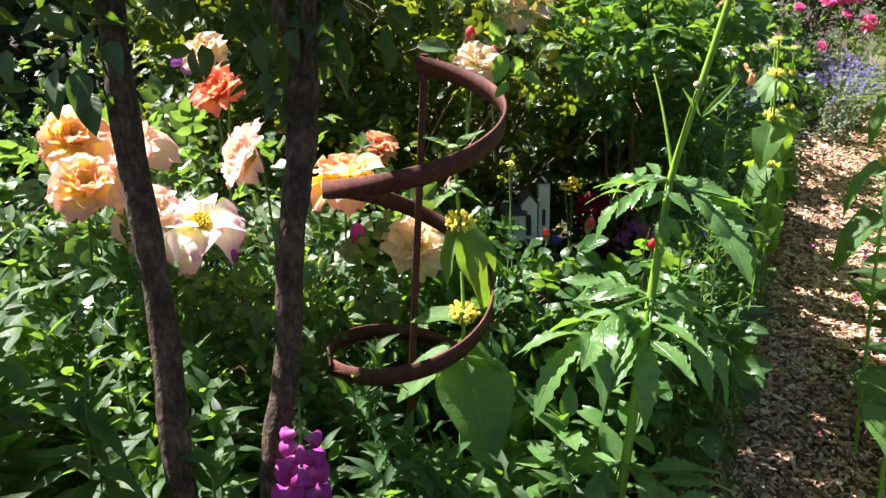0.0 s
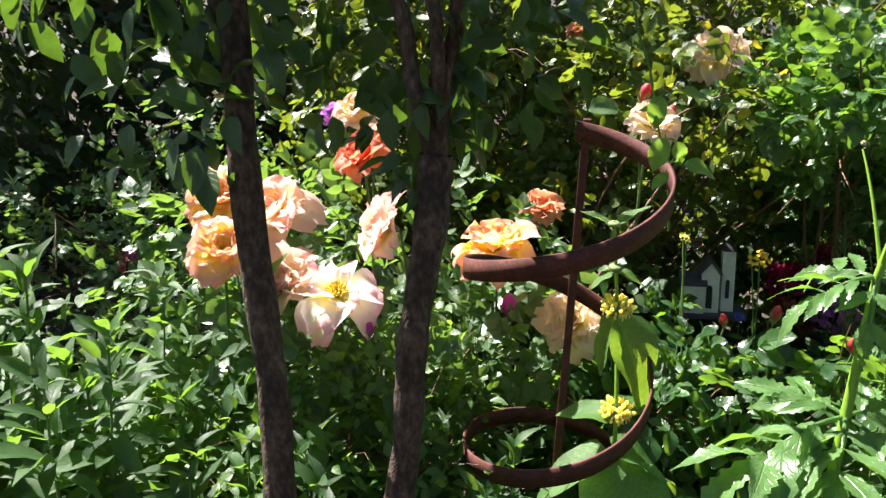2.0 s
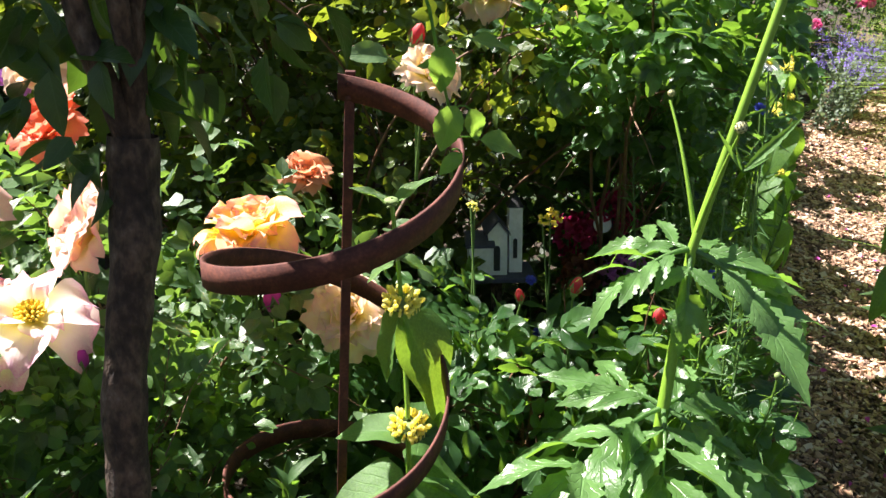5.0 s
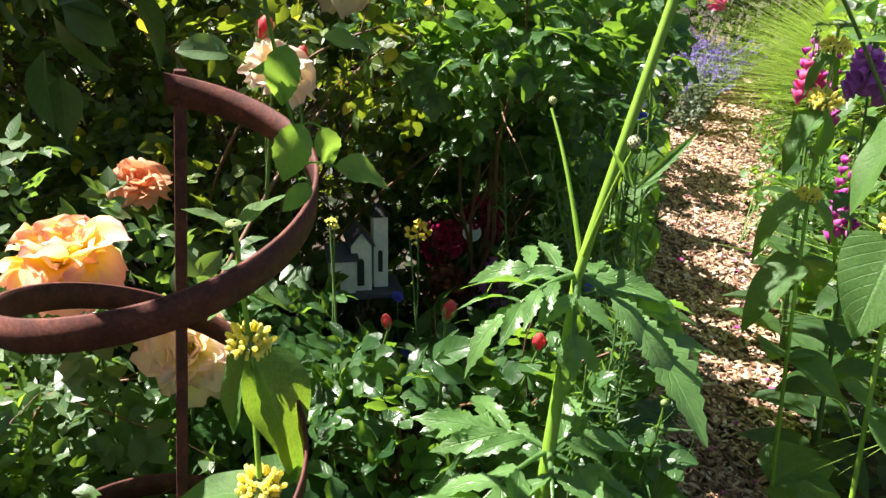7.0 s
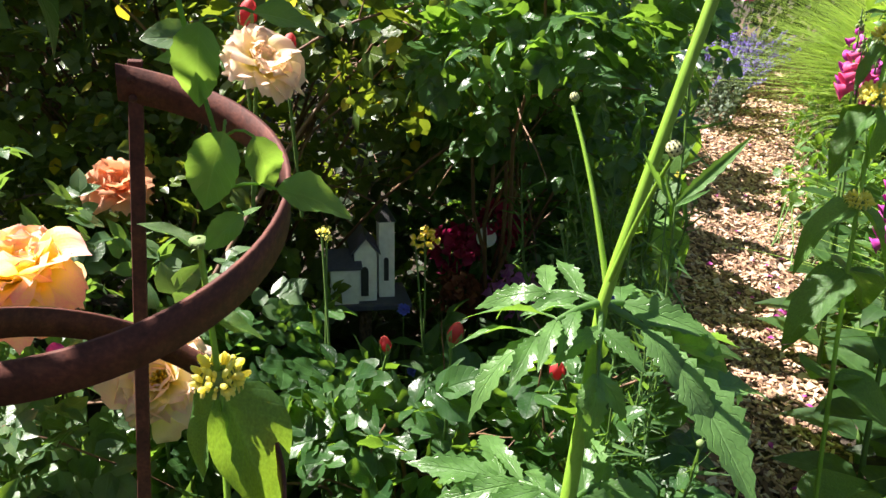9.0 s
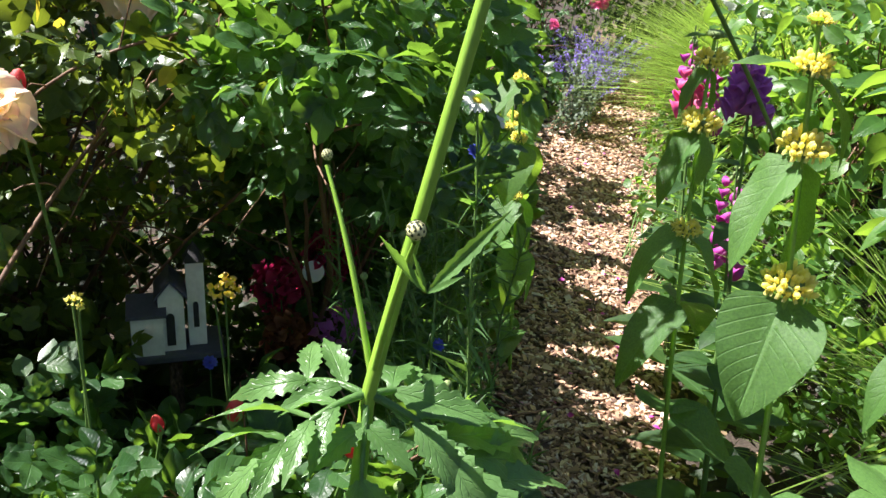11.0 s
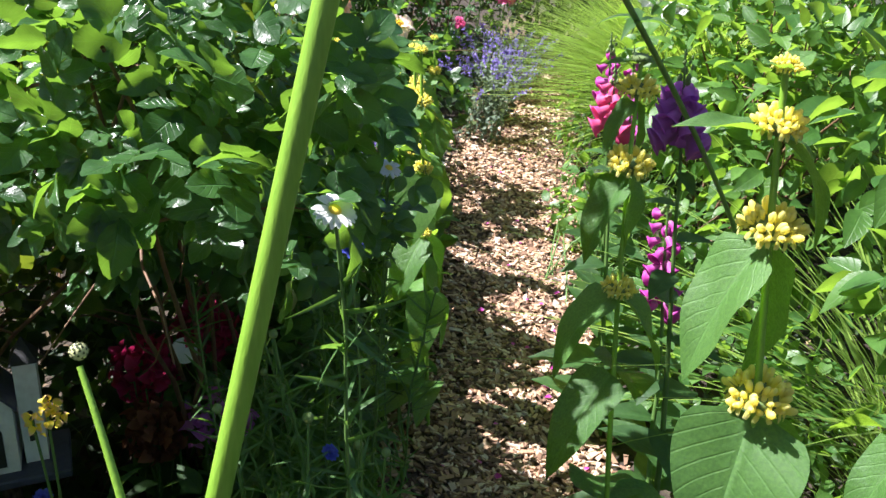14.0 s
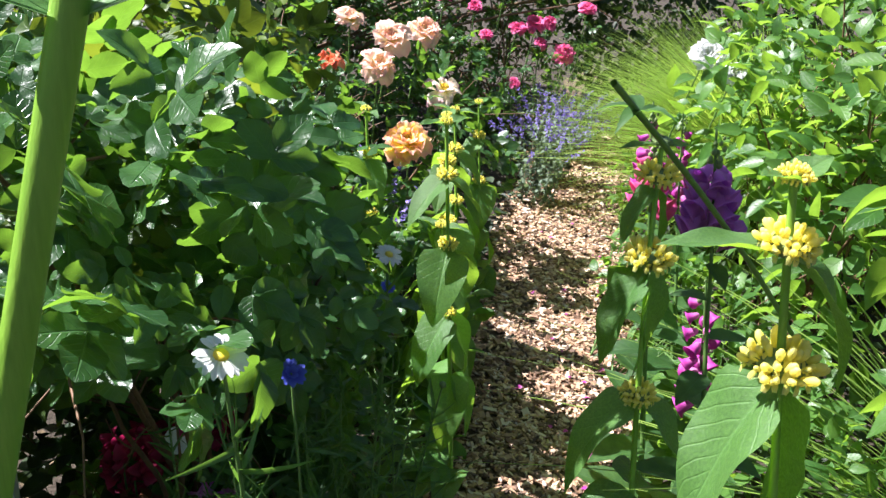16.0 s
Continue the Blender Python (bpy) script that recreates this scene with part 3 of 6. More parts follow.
def build_chips():
    n = 30000
    y = np.where(rng.random(n) < 0.8, rng.uniform(1.2, 5.6, n), rng.uniform(-2, 1.2, n))
    c = rng.normal(size=n) * 0.17
    c = np.clip(c, -0.36, 0.36)
    uniform = rng.random(n) < 0.6
    c[uniform] = rng.uniform(-0.33, 0.33, uniform.sum())
    p = np.stack([path_middle(y) + c, y, 0.004 + 0.010 * rng.random(n)], -1)
    fr = bases(np.stack([np.cos(a := rng.uniform(0, 6.28, n)), np.sin(a), rng.normal(size=n) * 0.28], -1), UP + rng.normal(size=(n, 3)) * 0.35)
    big = np.where(rng.random(n) < 0.08, 1.7, 1.0)
    size = np.stack([rng.uniform(0.005, 0.012, n), rng.uniform(0.009, 0.024, n), rng.uniform(0.003, 0.007, n)], -1) * big[:, None]
    mass = Mass()
    mass.add(chip_template(), p, fr, size)
    me = mass.mesh("bark_chips", "chip")
    me.polygons.foreach_set("use_smooth", np.zeros(len(me.polygons), bool))
    tagged(new("bark_chips", me), "tan and brown bark chips mixed with gravel on the path", "bark chips", kind="stuff")


def build_litter():
    n = 5000
    p = np.stack([rng.uniform(-2.2, 3.6, n), rng.uniform(0.2, 5.2, n), 0.022 + 0.015 * rng.random(n)], -1)
    p = p[np.abs(p[:, 0] - path_middle(p[:, 1])) > 0.30]
    mass = Mass()
    k = len(p)
    scatter(mass, "small", p, np.stack([np.cos(a := rng.uniform(0, 6.28, k)), np.sin(a), rng.normal(size=k) * 0.2], -1), UP + rng.normal(size=(k, 3)) * 0.4, rng.uniform(0.015, 0.04, k))
    tagged(new("leaf_litter", mass.mesh("leaf_litter", "litter")), "dry brown fallen leaves on the soil of the beds", "leaf litter", kind="stuff")


build_ground()
build_chips()
build_litter()


# ---- shrubs and hedges ----
def shrub(name, base, blobs, count, leaf, kind, size, label, category, canes=20, cane_radius=0.006, cane_mat="cane", leaflets=5, clear=(), shell=0.45, foliage_label="", group=""):
    """A leafy bush: canes from the base into the crown, and leaves over the crown's volume."""
    ob = thing(name, base[0], base[1], 0.0, label, category, group)
    p, out = blob_points(blobs, count, shell)
    ok = keep_out(p, clear) & (p[:, 2] > 0.04)
    p, out = p[ok], out[ok]
    fol = Mass()
    if leaflets > 1:
        compound(fol, kind, p, out, size, leaflets)
    else:
        n = len(p)
        along = unit(out + rng.normal(size=(n, 3)) * 0.7)
        scatter(fol, kind, p, along, unit(UP + out * 0.4 + rng.normal(size=(n, 3)) * 0.5), size * rng.uniform(0.65, 1.3, n))
    tips, _ = blob_points(blobs, canes, 0.55)
    for tip in tips:
        foot = np.array((base[0] + rng.normal() * 0.06, base[1] + rng.normal() * 0.06, -0.01))
        if len(clear) and not keep_out(np.array([tip]), clear)[0]:
            continue
        st = Mass()
        line = bent(foot, tip, 0.10, 9, 0.012)
        st.tube(line, np.linspace(cane_radius, cane_radius * 0.3, 9), 6)
        for _ in range(4):
            q = line[rng.integers(3, 8)]
            st.tube(bent(q, q + unit(rng.normal(size=3) + UP * 0.4) * rng.uniform(0.12, 0.3), 0.02, 5, 0.006), np.linspace(cane_radius * 0.4, cane_radius * 0.15, 5), 5)
        st.build("cane", cane_mat, ob)
    fol.build("foliage", leaf, ob, foliage_label)
    return ob


ORNAMENT_CLEAR = [((0.50, 1.85, 0.45), (0.74, 2.47, 0.78)), ((0.22, 2.10, 0.45), (0.86, 2.66, 0.66)), ((0.26, 1.75, 0.50), (0.80, 2.20, 0.80))]
LENS_CLEAR = [((-0.35, -1.0, 0.0), (1.05, 1.10, 2.2)), ((0.35, 0.9, 0.8), (1.05, 1.62, 2.2))]

BLOOMS = {  # place, diameter, petals, openness
    "left": [((-0.105, 1.725, 0.800), 0.155, "gold", 1.05), ((0.056, 1.699, 0.660), 0.130, "cream", 1.15), ((-0.354, 1.449, 0.810), 0.160, "blush", 1.42), ((-0.535, 1.620, 0.885), 0.15, "peach", 0.9),
             ((-0.235, 1.42, 0.965), 0.115, "peach", 0.6), ((-0.309, 1.538, 1.045), 0.10, "orange", 0.6), ((-0.530, 1.38, 0.915), 0.105, "gold", 0.8), ((-0.60, 1.52, 0.95), 0.12, "gold", 0.9), ((-0.47, 1.50, 0.80), 0.12, "peach", 0.7), ((-0.36, 1.62, 1.10), 0.075, "cream", 0.6), ((-0.43, 1.72, 1.06), 0.06, "purple", 0.9)],
    "back": [((-0.061, 2.135, 0.730), 0.095, "apricot", 0.85), ((0.181, 1.876, 1.030), 0.095, "cream", 0.62), ((0.347, 2.50, 1.045), 0.15, "cream", 0.9), ((-0.02, 2.60, 1.08), 0.06, "apricot", 0.8)],
    "far": [((1.412, 4.38, 0.82), 0.09, "peach", 0.8), ((1.52, 4.20, 0.79), 0.12, "peach", 0.8), ((1.669, 4.28, 0.80), 0.12, "peach", 0.8), ((1.45, 4.08, 0.716), 0.12, "peach", 0.9), ((1.51, 3.86, 0.52), 0.14, "gold", 1.1), ((1.69, 4.06, 0.65), 0.13, "blush", 1.4), ((1.30, 4.2, 0.70), 0.09, "orange", 0.8)],
    "pink": [((2.306, 5.40, 0.715), 0.07, "hot_pink", 0.8), ((2.507, 5.28, 0.633), 0.08, "hot_pink", 0.8), ((2.599, 5.26, 0.669), 0.085, "hot_pink", 0.8), ((2.688, 5.29, 0.674), 0.07, "hot_pink", 0.8), ((2.315, 5.22, 0.609), 0.06, "hot_pink", 0.8),
             ((2.613, 5.21, 0.580), 0.06, "hot_pink", 0.8), ((2.729, 5.15, 0.540), 0.10, "hot_pink", 0.9), ((2.397, 4.99, 0.429), 0.055, "hot_pink", 0.7), ((2.1, 5.3, 0.78), 0.07, "hot_pink", 0.8), ((2.45, 5.35, 0.85), 0.07, "red_petal", 0.8), ((2.9, 5.3, 0.75), 0.08, "hot_pink", 0.8)],
}


def bloom_clear(key):
    front = [((x - d * 0.55, y - 0.40, z - d * 0.25), (x + d * 0.55, y + 0.04, z + 0.22)) for (x, y, z), d, _, _ in BLOOMS[key]]
    above = [((x - 0.30, y - 0.10, z + 0.02), (x + 0.06, y + 0.20, z + 0.45)) for (x, y, z), d, _, _ in BLOOMS[key]]
    return front + above


rose_left = shrub("rose_bush", (-0.42, 1.85), [((-0.42, 1.78, 0.62), (0.36, 0.26, 0.34)), ((-0.10, 1.88, 0.50), (0.28, 0.22, 0.30)), ((-0.75, 1.75, 0.50), (0.28, 0.25, 0.40)), ((-0.30, 1.72, 0.25), (0.42, 0.25, 0.26)), ((-0.50, 1.55, 0.62), (0.28, 0.16, 0.30))],
                  1350, "rose_leaf_pale", "rose", 0.042, "bushy rose with large peach and cream blooms", "rose bush", canes=26, clear=bloom_clear("left"), group="roses")
# last blob: unseen overhead canopy, added to throw shade on the birdhouse
rose_back = shrub("rose_bush", (0.05, 2.75), [((0.05, 2.75, 0.75), (0.75, 0.42, 0.50)), ((0.38, 2.42, 1.08), (0.50, 0.40, 0.22)), ((-0.45, 2.7, 0.75), (0.50, 0.40, 0.55)), ((0.66, 2.85, 0.75), (0.28, 0.30, 0.30)), ((0.0, 2.35, 0.50), (0.30, 0.25, 0.40)), ((0.0, 2.80, 1.25), (0.75, 0.40, 0.32)), ((-0.6, 2.8, 1.15), (0.4, 0.35, 0.35)), ((-0.45, 2.98, 1.72), (0.36, 0.26, 0.26))],
                  6000, "old_rose_leaf", "rose", 0.036, "tall old shrub rose with many bare twigs and yellowing leaves", "rose bush", canes=80, cane_radius=0.006, clear=ORNAMENT_CLEAR + bloom_clear("back"), group="roses")
rose_low = shrub("rose_bush", (0.42, 1.80), [((0.40, 1.76, 0.38), (0.34, 0.22, 0.30)), ((0.62, 1.70, 0.40), (0.20, 0.20, 0.25)), ((0.18, 1.85, 0.35), (0.22, 0.2, 0.3)), ((0.42, 2.02, 0.25), (0.26, 0.10, 0.20))],
                 760, "rose_leaf", "rose_big", 0.050, "low rose with dark glossy leaves and red buds", "rose bush", canes=16, clear=ORNAMENT_CLEAR, group="roses")
# last blob: leaves added above the view to shade the hanging-leaved sage
rose_near = shrub("rose_bush", (0.72, 2.55), [((0.64, 1.92, 1.13), (0.17, 0.17, 0.13)), ((0.54, 2.12, 1.05), (0.16, 0.18, 0.14)), ((0.70, 2.34, 0.88), (0.24, 0.24, 0.24)), ((0.84, 2.60, 0.50), (0.18, 0.28, 0.28)), ((0.75, 2.75, 0.40), (0.25, 0.15, 0.40)), ((0.70, 2.58, 1.76), (0.22, 0.22, 0.20))],
                  1900, "rose_leaf", "rose_big", 0.037, "arching rose with large blue-green leaves", "rose bush", canes=22, clear=ORNAMENT_CLEAR + LENS_CLEAR, group="roses")
rose_far = shrub("rose_bush", (1.45, 4.1), [((1.45, 4.1, 0.45), (0.50, 0.35, 0.45)), ((0.9, 3.9, 0.55), (0.45, 0.4, 0.55)), ((1.0, 3.3, 0.40), (0.30, 0.35, 0.45))],
                 1500, "rose_leaf", "rose", 0.042, "bushy rose with peach and orange blooms beside the path", "rose bush", canes=30, clear=bloom_clear("far"), group="roses")
rose_pink = shrub("rose_bush", (2.55, 5.5), [((2.45, 5.45, 0.50), (0.55, 0.35, 0.50)), ((1.7, 5.3, 0.55), (0.5, 0.35, 0.5))],
                  1700, "rose_leaf", "small", 0.036, "loose rose with many hot pink blooms at the path's end", "rose bush", canes=30, clear=bloom_clear("pink"), group="roses")
fruit_shrub = shrub("leafy_shrub", (2.75, 3.25), [((2.65, 3.15, 0.75), (0.50, 0.45, 0.45)), ((2.35, 2.65, 0.72), (0.30, 0.32, 0.50)), ((3.1, 3.7, 0.8), (0.5, 0.5, 0.6)), ((1.65, 1.93, 1.09), (0.12, 0.16, 0.22)), ((1.61, 1.77, 0.88), (0.12, 0.14, 0.16))],
                    2500, "shrub_leaf", "broad", 0.074, "tall shrub with fresh pale green pointed leaves", "shrub", canes=36, leaflets=1, cane_radius=0.007)
under_right = shrub("leafy_perennial", (2.05, 3.1), [((2.32, 3.15, 0.16), (0.24, 0.50, 0.18)), ((2.80, 3.95, 0.2), (0.25, 0.5, 0.22)), ((1.98, 2.4, 0.22), (0.22, 0.4, 0.25))],
                    2600, "shrub_leaf", "broad", 0.05, "low bright green leafy perennials edging the path", "perennial", canes=30, leaflets=1, cane_radius=0.003, cane_mat="stem")
left_under = shrub("leafy_perennial", (1.15, 2.55), [((0.96, 2.62, 0.18), (0.14, 0.36, 0.22)), ((1.36, 3.4, 0.2), (0.20, 0.4, 0.22)), ((0.76, 2.2, 0.18), (0.13, 0.28, 0.22))],
                   1300, "phlox_leaf", "broad", 0.07, "dark soft-leaved perennials at the path's edge", "perennial", canes=24, leaflets=1, cane_radius=0.003, cane_mat="stem")


shrub("leafy_perennial", (-0.42, 1.34), [((-0.38, 1.24, 0.44), (0.20, 0.10, 0.24)), ((-0.70, 1.32, 0.44), (0.22, 0.12, 0.24)), ((-0.20, 1.32, 0.36), (0.12, 0.10, 0.22)), ((-0.34, 1.42, 0.54), (0.20, 0.10, 0.20)), ((-0.28, 1.56, 0.52), (0.22, 0.10, 0.18))],
      2600, "shrub_leaf", "small", 0.030, "airy small-leaved perennial in sun beneath the roses", "perennial", canes=30, leaflets=1, cane_radius=0.0025)
# added filler leaves; their dark colour stands for shade around the birdhouse
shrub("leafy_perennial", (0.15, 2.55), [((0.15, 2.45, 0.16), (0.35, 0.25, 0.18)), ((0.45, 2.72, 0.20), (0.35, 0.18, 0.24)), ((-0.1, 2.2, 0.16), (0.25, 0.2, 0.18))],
      900, "shade_dark_leaf", "broad", 0.065, "filler perennial leaves around the birdhouse post, coloured dark for shade", "perennial", canes=20, leaflets=1, cane_radius=0.003, cane_mat="stem", clear=[((0.27, 2.05, 0.36), (0.6, 2.5, 0.8))])


# hedge leaves take the green with shade already in its colour
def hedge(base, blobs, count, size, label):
    return shrub("hedge", base, blobs, count, "shade_dark_leaf", "small", size, label, "hedge", canes=24, cane_radius=0.012, leaflets=1, shell=0.55)


# the two tallest blobs rise unseen, added to shade this corner
hedge((-1.6, 4.4), [((-1.6, 4.4, 0.8), (1.0, 0.5, 0.85)), ((-2.3, 3.0, 1.1), (0.6, 0.9, 1.1)), ((-3.3, 4.3, 1.6), (0.9, 0.9, 1.6)), ((-2.4, 4.2, 1.9), (0.7, 0.6, 0.9)), ((-1.35, 3.3, 0.5), (0.5, 0.45, 0.55)), ((-0.6, 4.6, 0.8), (0.8, 0.5, 0.8))], 26000, 0.076, "dense hedge with shade put into its dark leaf colour")
hedge((0.6, 5.8), [((0.6, 5.6, 0.85), (1.2, 0.5, 0.85)), ((2.2, 6.4, 1.0), (1.3, 0.5, 1.0)), ((3.9, 6.0, 1.0), (1.0, 0.7, 1.0))], 15000, 0.065, "dense hedge with shade-darkened leaf colour behind the roses")
hedge((4.4, 4.0), [((4.3, 4.2, 1.0), (0.6, 1.3, 1.0)), ((4.0, 2.2, 0.9), (0.6, 1.0, 0.9))], 6000, 0.07, "dense hedge with shade-darkened leaf colour closing the garden's side")

shrub("rose_bush", (-1.0, 2.2), [((-1.0, 2.15, 0.55), (0.28, 0.25, 0.42)), ((-1.35, 1.9, 0.45), (0.30, 0.30, 0.40))], 900, "rose_leaf_pale", "small", 0.030, "twiggy rose with small pale leaves beside dark hedge", "rose bush", canes=24, cane_radius=0.004, group="roses")
hedge((-2.6, 0.2), [((-2.7, 0.4, 0.8), (0.6, 1.3, 0.8)), ((-2.4, -1.8, 0.8), (0.7, 1.2, 0.8))], 6000, 0.07, "dense hedge with shade-darkened leaf colour beside the lower bed")
hedge((0.0, -3.6), [((-0.9, -3.6, 0.8), (1.4, 0.6, 0.8)), ((1.6, -3.5, 0.8), (1.4, 0.6, 0.8))], 6000, 0.07, "dense hedge with shade-darkened leaf colour at the lower end")
hedge((3.4, -0.4), [((3.4, 0.6, 0.8), (0.6, 1.2, 0.8)), ((3.1, -1.6, 0.8), (0.7, 1.3, 0.8))], 6000, 0.07, "dense hedge with shade-darkened leaf colour along the lower path")


# ---- rose blooms and buds ----
def petal_mesh(name, mat, cup, curl, ruffle, seed):
    """A broad petal of length 1: cupped below, its notched rim waved and rolled outwards."""
    r = random.Random(seed)
    k, m = 10, 8
    v, uv = [], []
    ph, notch, skew = r.uniform(0, 6), r.uniform(-0.4, 0.4), r.uniform(-0.12, 0.12)
    for i in range(m + 1):
        t = i / m
        w = 0.14 + 0.86 * math.sin(min(1.0, t * 1.05) * math.pi * 0.52) ** 0.85
        w *= 1.0 if t < 0.82 else 1.0 - 0.30 * ((t - 0.82) / 0.18) ** 2
        for j in range(k + 1):
            s = 2 * j / k - 1
            x = s * w * 0.60 + skew * t * t
            edge = ruffle * t * t * (math.sin(6 * s + ph) + 0.6 * math.sin(13 * s + 2 * ph))
            tip = (-0.10 * s * s + 0.05 * math.cos(7 * s + ph) - 0.10 * math.exp(-((s - notch) / 0.16) ** 2)) * t * t
            z = cup * (s * s * 0.35 * w - math.sin(t * math.pi * 0.6) * 0.20) - curl * max(0, t - 0.58) ** 2 * (2.0 + s * skew * 8) + edge
            v.append((x, t + tip, z))
            uv.append((j / k, t))
    f = [(i * (k + 1) + j, i * (k + 1) + j + 1, (i + 1) * (k + 1) + j + 1, (i + 1) * (k + 1) + j) for i in range(m) for j in range(k)]
    return mesh_arrays(name, np.array(v), np.array(f), np.array(uv), mat)


PETALS = {}


def petals_of(mat):
    if mat not in PETALS:
        PETALS[mat] = [petal_mesh("petal", mat, cup, curl, ruffle, seed) for seed, (cup, curl, ruffle) in enumerate(((0.8, 1.5, 0.085), (0.5, 0.9, 0.11), (1.1, 0.8, 0.10), (0.9, 0.3, 0.12), (1.5, 0.2, 0.09), (1.3, 0.5, 0.10)))]
    return PETALS[mat]


def lathe(profile, sides=10):
    """Verts, faces, uvs of a turned shape about z: profile of (radius, z)."""
    a = np.arange(sides) * 2 * math.pi / sides
    v = np.array([(r * math.cos(b), r * math.sin(b), z) for r, z in profile for b in a])
    n = len(profile)
    f = np.array([(i * sides + j, i * sides + (j + 1) % sides, (i + 1) * sides + (j + 1) % sides, (i + 1) * sides + j) for i in range(n - 1) for j in range(sides)])
    uv = np.array([(j / sides, i / (n - 1)) for i in range(n) for j in range(sides)])
    return v, f, uv


def frame_matrix(place, along, normal, scale=1.0):
    b = bases(np.asarray([along], float), np.asarray([normal], float))[0]
    m = Matrix([[*(b[i] * scale), place[i]] for i in range(3)] + [[0, 0, 0, 1]])
    return m


HIP = {}


def bloom(bush, place, size, mat, opening, face, r):
    """A full rose: green cup on a stalk, and rings of petals around the face's way."""
    at = Vector(bush.location)
    if "cup" not in HIP:
        HIP["cup"] = mesh_arrays("rose_bloom", *lathe([(0.001, -0.22), (0.035, -0.2), (0.10, -0.12), (0.13, -0.02), (0.10, 0.05), (0.001, 0.07)], 8), "calyx")
    z = unit(np.array(face, float))
    m = frame_matrix(Vector(place) - at, np.cross(z, (0.3, 0.9, 0.2)), z, size * 0.5)
    cup = part("rose_bloom", HIP["cup"], None, bush)
    cup.matrix_local = m
    meshes = petals_of(mat)
    if opening > 1.3:  # blown open: few broad petals hang around the stamens
        rings = [(4, 1.0, 100, 0), (3, 0.84, 72, 0), (3, 0.55, 38, 1)]
    else:
        rings = [(5, 1.0, 84 * min(1.22, opening), 0), (5, 0.95, 64 * opening, 0), (5, 0.86, 46 * opening, 1), (5, 0.74, 30 * opening, 1), (4, 0.60, 15 * opening, 2), (3, 0.46, 5, 2)]
    for ring, (count, length, lean, kind) in enumerate(rings):
        for k in range(count):
            az = 2 * math.pi * (k + 0.5 * (ring % 2) + r.uniform(-0.18, 0.18)) / count
            tilt = radians(lean + r.uniform(-20, 20))
            out = Vector((math.cos(az), math.sin(az), 0))
            along = out * math.sin(tilt) + Vector((0, 0, math.cos(tilt)))
            inward = Vector((0, 0, 1)) * math.sin(tilt) - out * math.cos(tilt)
            o = part("petal", meshes[2 * kind + r.randrange(2)], None, cup)
            o.matrix_local = frame_matrix(out * 0.05 + Vector((0, 0, 0.02)), along, inward, length * r.uniform(0.80, 1.14) * 1.06)
    if opening > 1.0:
        n = 46
        a = np.arange(n) * 2.4
        d = unit(np.stack([np.cos(a) * np.sqrt(np.arange(n) / n), np.sin(a) * np.sqrt(np.arange(n) / n), np.full(n, 0.8)], -1))
        sm = Mass()
        sm.add(lathe([(0.012, 0.0), (0.010, 0.22), (0.035, 0.25), (0.03, 0.31), (0.004, 0.33)], 5), d * 0.03, np.stack([unit(np.cross(d, (0.3, 0.9, 0.2))), unit(np.cross(d, np.cross(d, (0.3, 0.9, 0.2)))), d], -1), np.full(n, 1.0))
        part("stamen_tuft", sm.mesh("stamen_tuft", "daisy_eye"), None, cup)
    foot = Vector(place) - Vector(z) * size * 0.11
    st = Mass()
    low = np.array((foot.x + r.uniform(-0.04, 0.04), foot.y + r.uniform(0.02, 0.10), max(0.05, foot.z - r.uniform(0.22, 0.34))))
    st.tube(bent(low, np.array(foot), 0.01, 6), np.linspace(0.0035, 0.0026, 6), 6)
    st.build("flower_stalk", "stem", bush)


BUD = {}


def bud(bush, place, size, mat, r):
    """A closed rose bud with sepals, on a stalk."""
    if mat not in BUD:
        BUD[mat] = mesh_arrays("rose_bud", *lathe([(0.001, -0.1), (0.30, 0.0), (0.40, 0.28), (0.34, 0.62), (0.20, 0.9), (0.05, 1.0)], 9), mat)
        s = Mass()
        a = np.arange(5) * 1.257
        d = np.stack([np.cos(a) * 0.5, np.sin(a) * 0.5, np.full(5, 0.85)], -1)
        s.add(blade(lance, 4, 1, -0.4, -0.25, width=0.22), np.stack([np.cos(a) * 0.2, np.sin(a) * 0.2, np.full(5, -0.08)], -1), bases(d, -np.stack([np.cos(a), np.sin(a), a * 0], -1)), np.full(5, 0.8))
        s.tube([(0, 0, -0.35), (0, 0, -0.2), (0, 0, 0.02)], [0.14, 0.24, 0.28], 8)
        BUD[mat + "_s"] = s.mesh("sepals", "calyx")
    at = Vector(bush.location)
    b = part("rose_bud", BUD[mat], None, bush)
    z = unit(np.array((r.uniform(-0.3, 0.3), r.uniform(-0.3, 0.2), 1.0)))
    b.matrix_local = frame_matrix(Vector(place) - at, np.cross(z, (0.3, 0.9, 0.2)), z, size)
    part("calyx", BUD[mat + "_s"], None, b)
    st = Mass()
    top = np.array(place) - z * size * 0.3
    st.tube(bent(top - np.array((r.uniform(-0.04, 0.04), -0.05, 0.26)), top, 0.01, 5), np.linspace(0.003, 0.002, 5), 6)
    st.build("flower_stalk", "stem", bush)


pr = random.Random(5)
FACES = {(-0.105, 1.725, 0.800): (-0.05, -0.10, 0.98), (0.056, 1.699, 0.660): (-0.15, -0.60, 0.75), (-0.354, 1.449, 0.810): (0.05, -0.22, 0.95), (-0.535, 1.620, 0.885): (-0.15, -0.45, 0.85), (-0.235, 1.42, 0.965): (-0.75, -0.35, 0.45), (-0.309, 1.538, 1.045): (-0.4, -0.45, 0.6), (0.181, 1.876, 1.030): (0.40, -0.40, 0.85)}
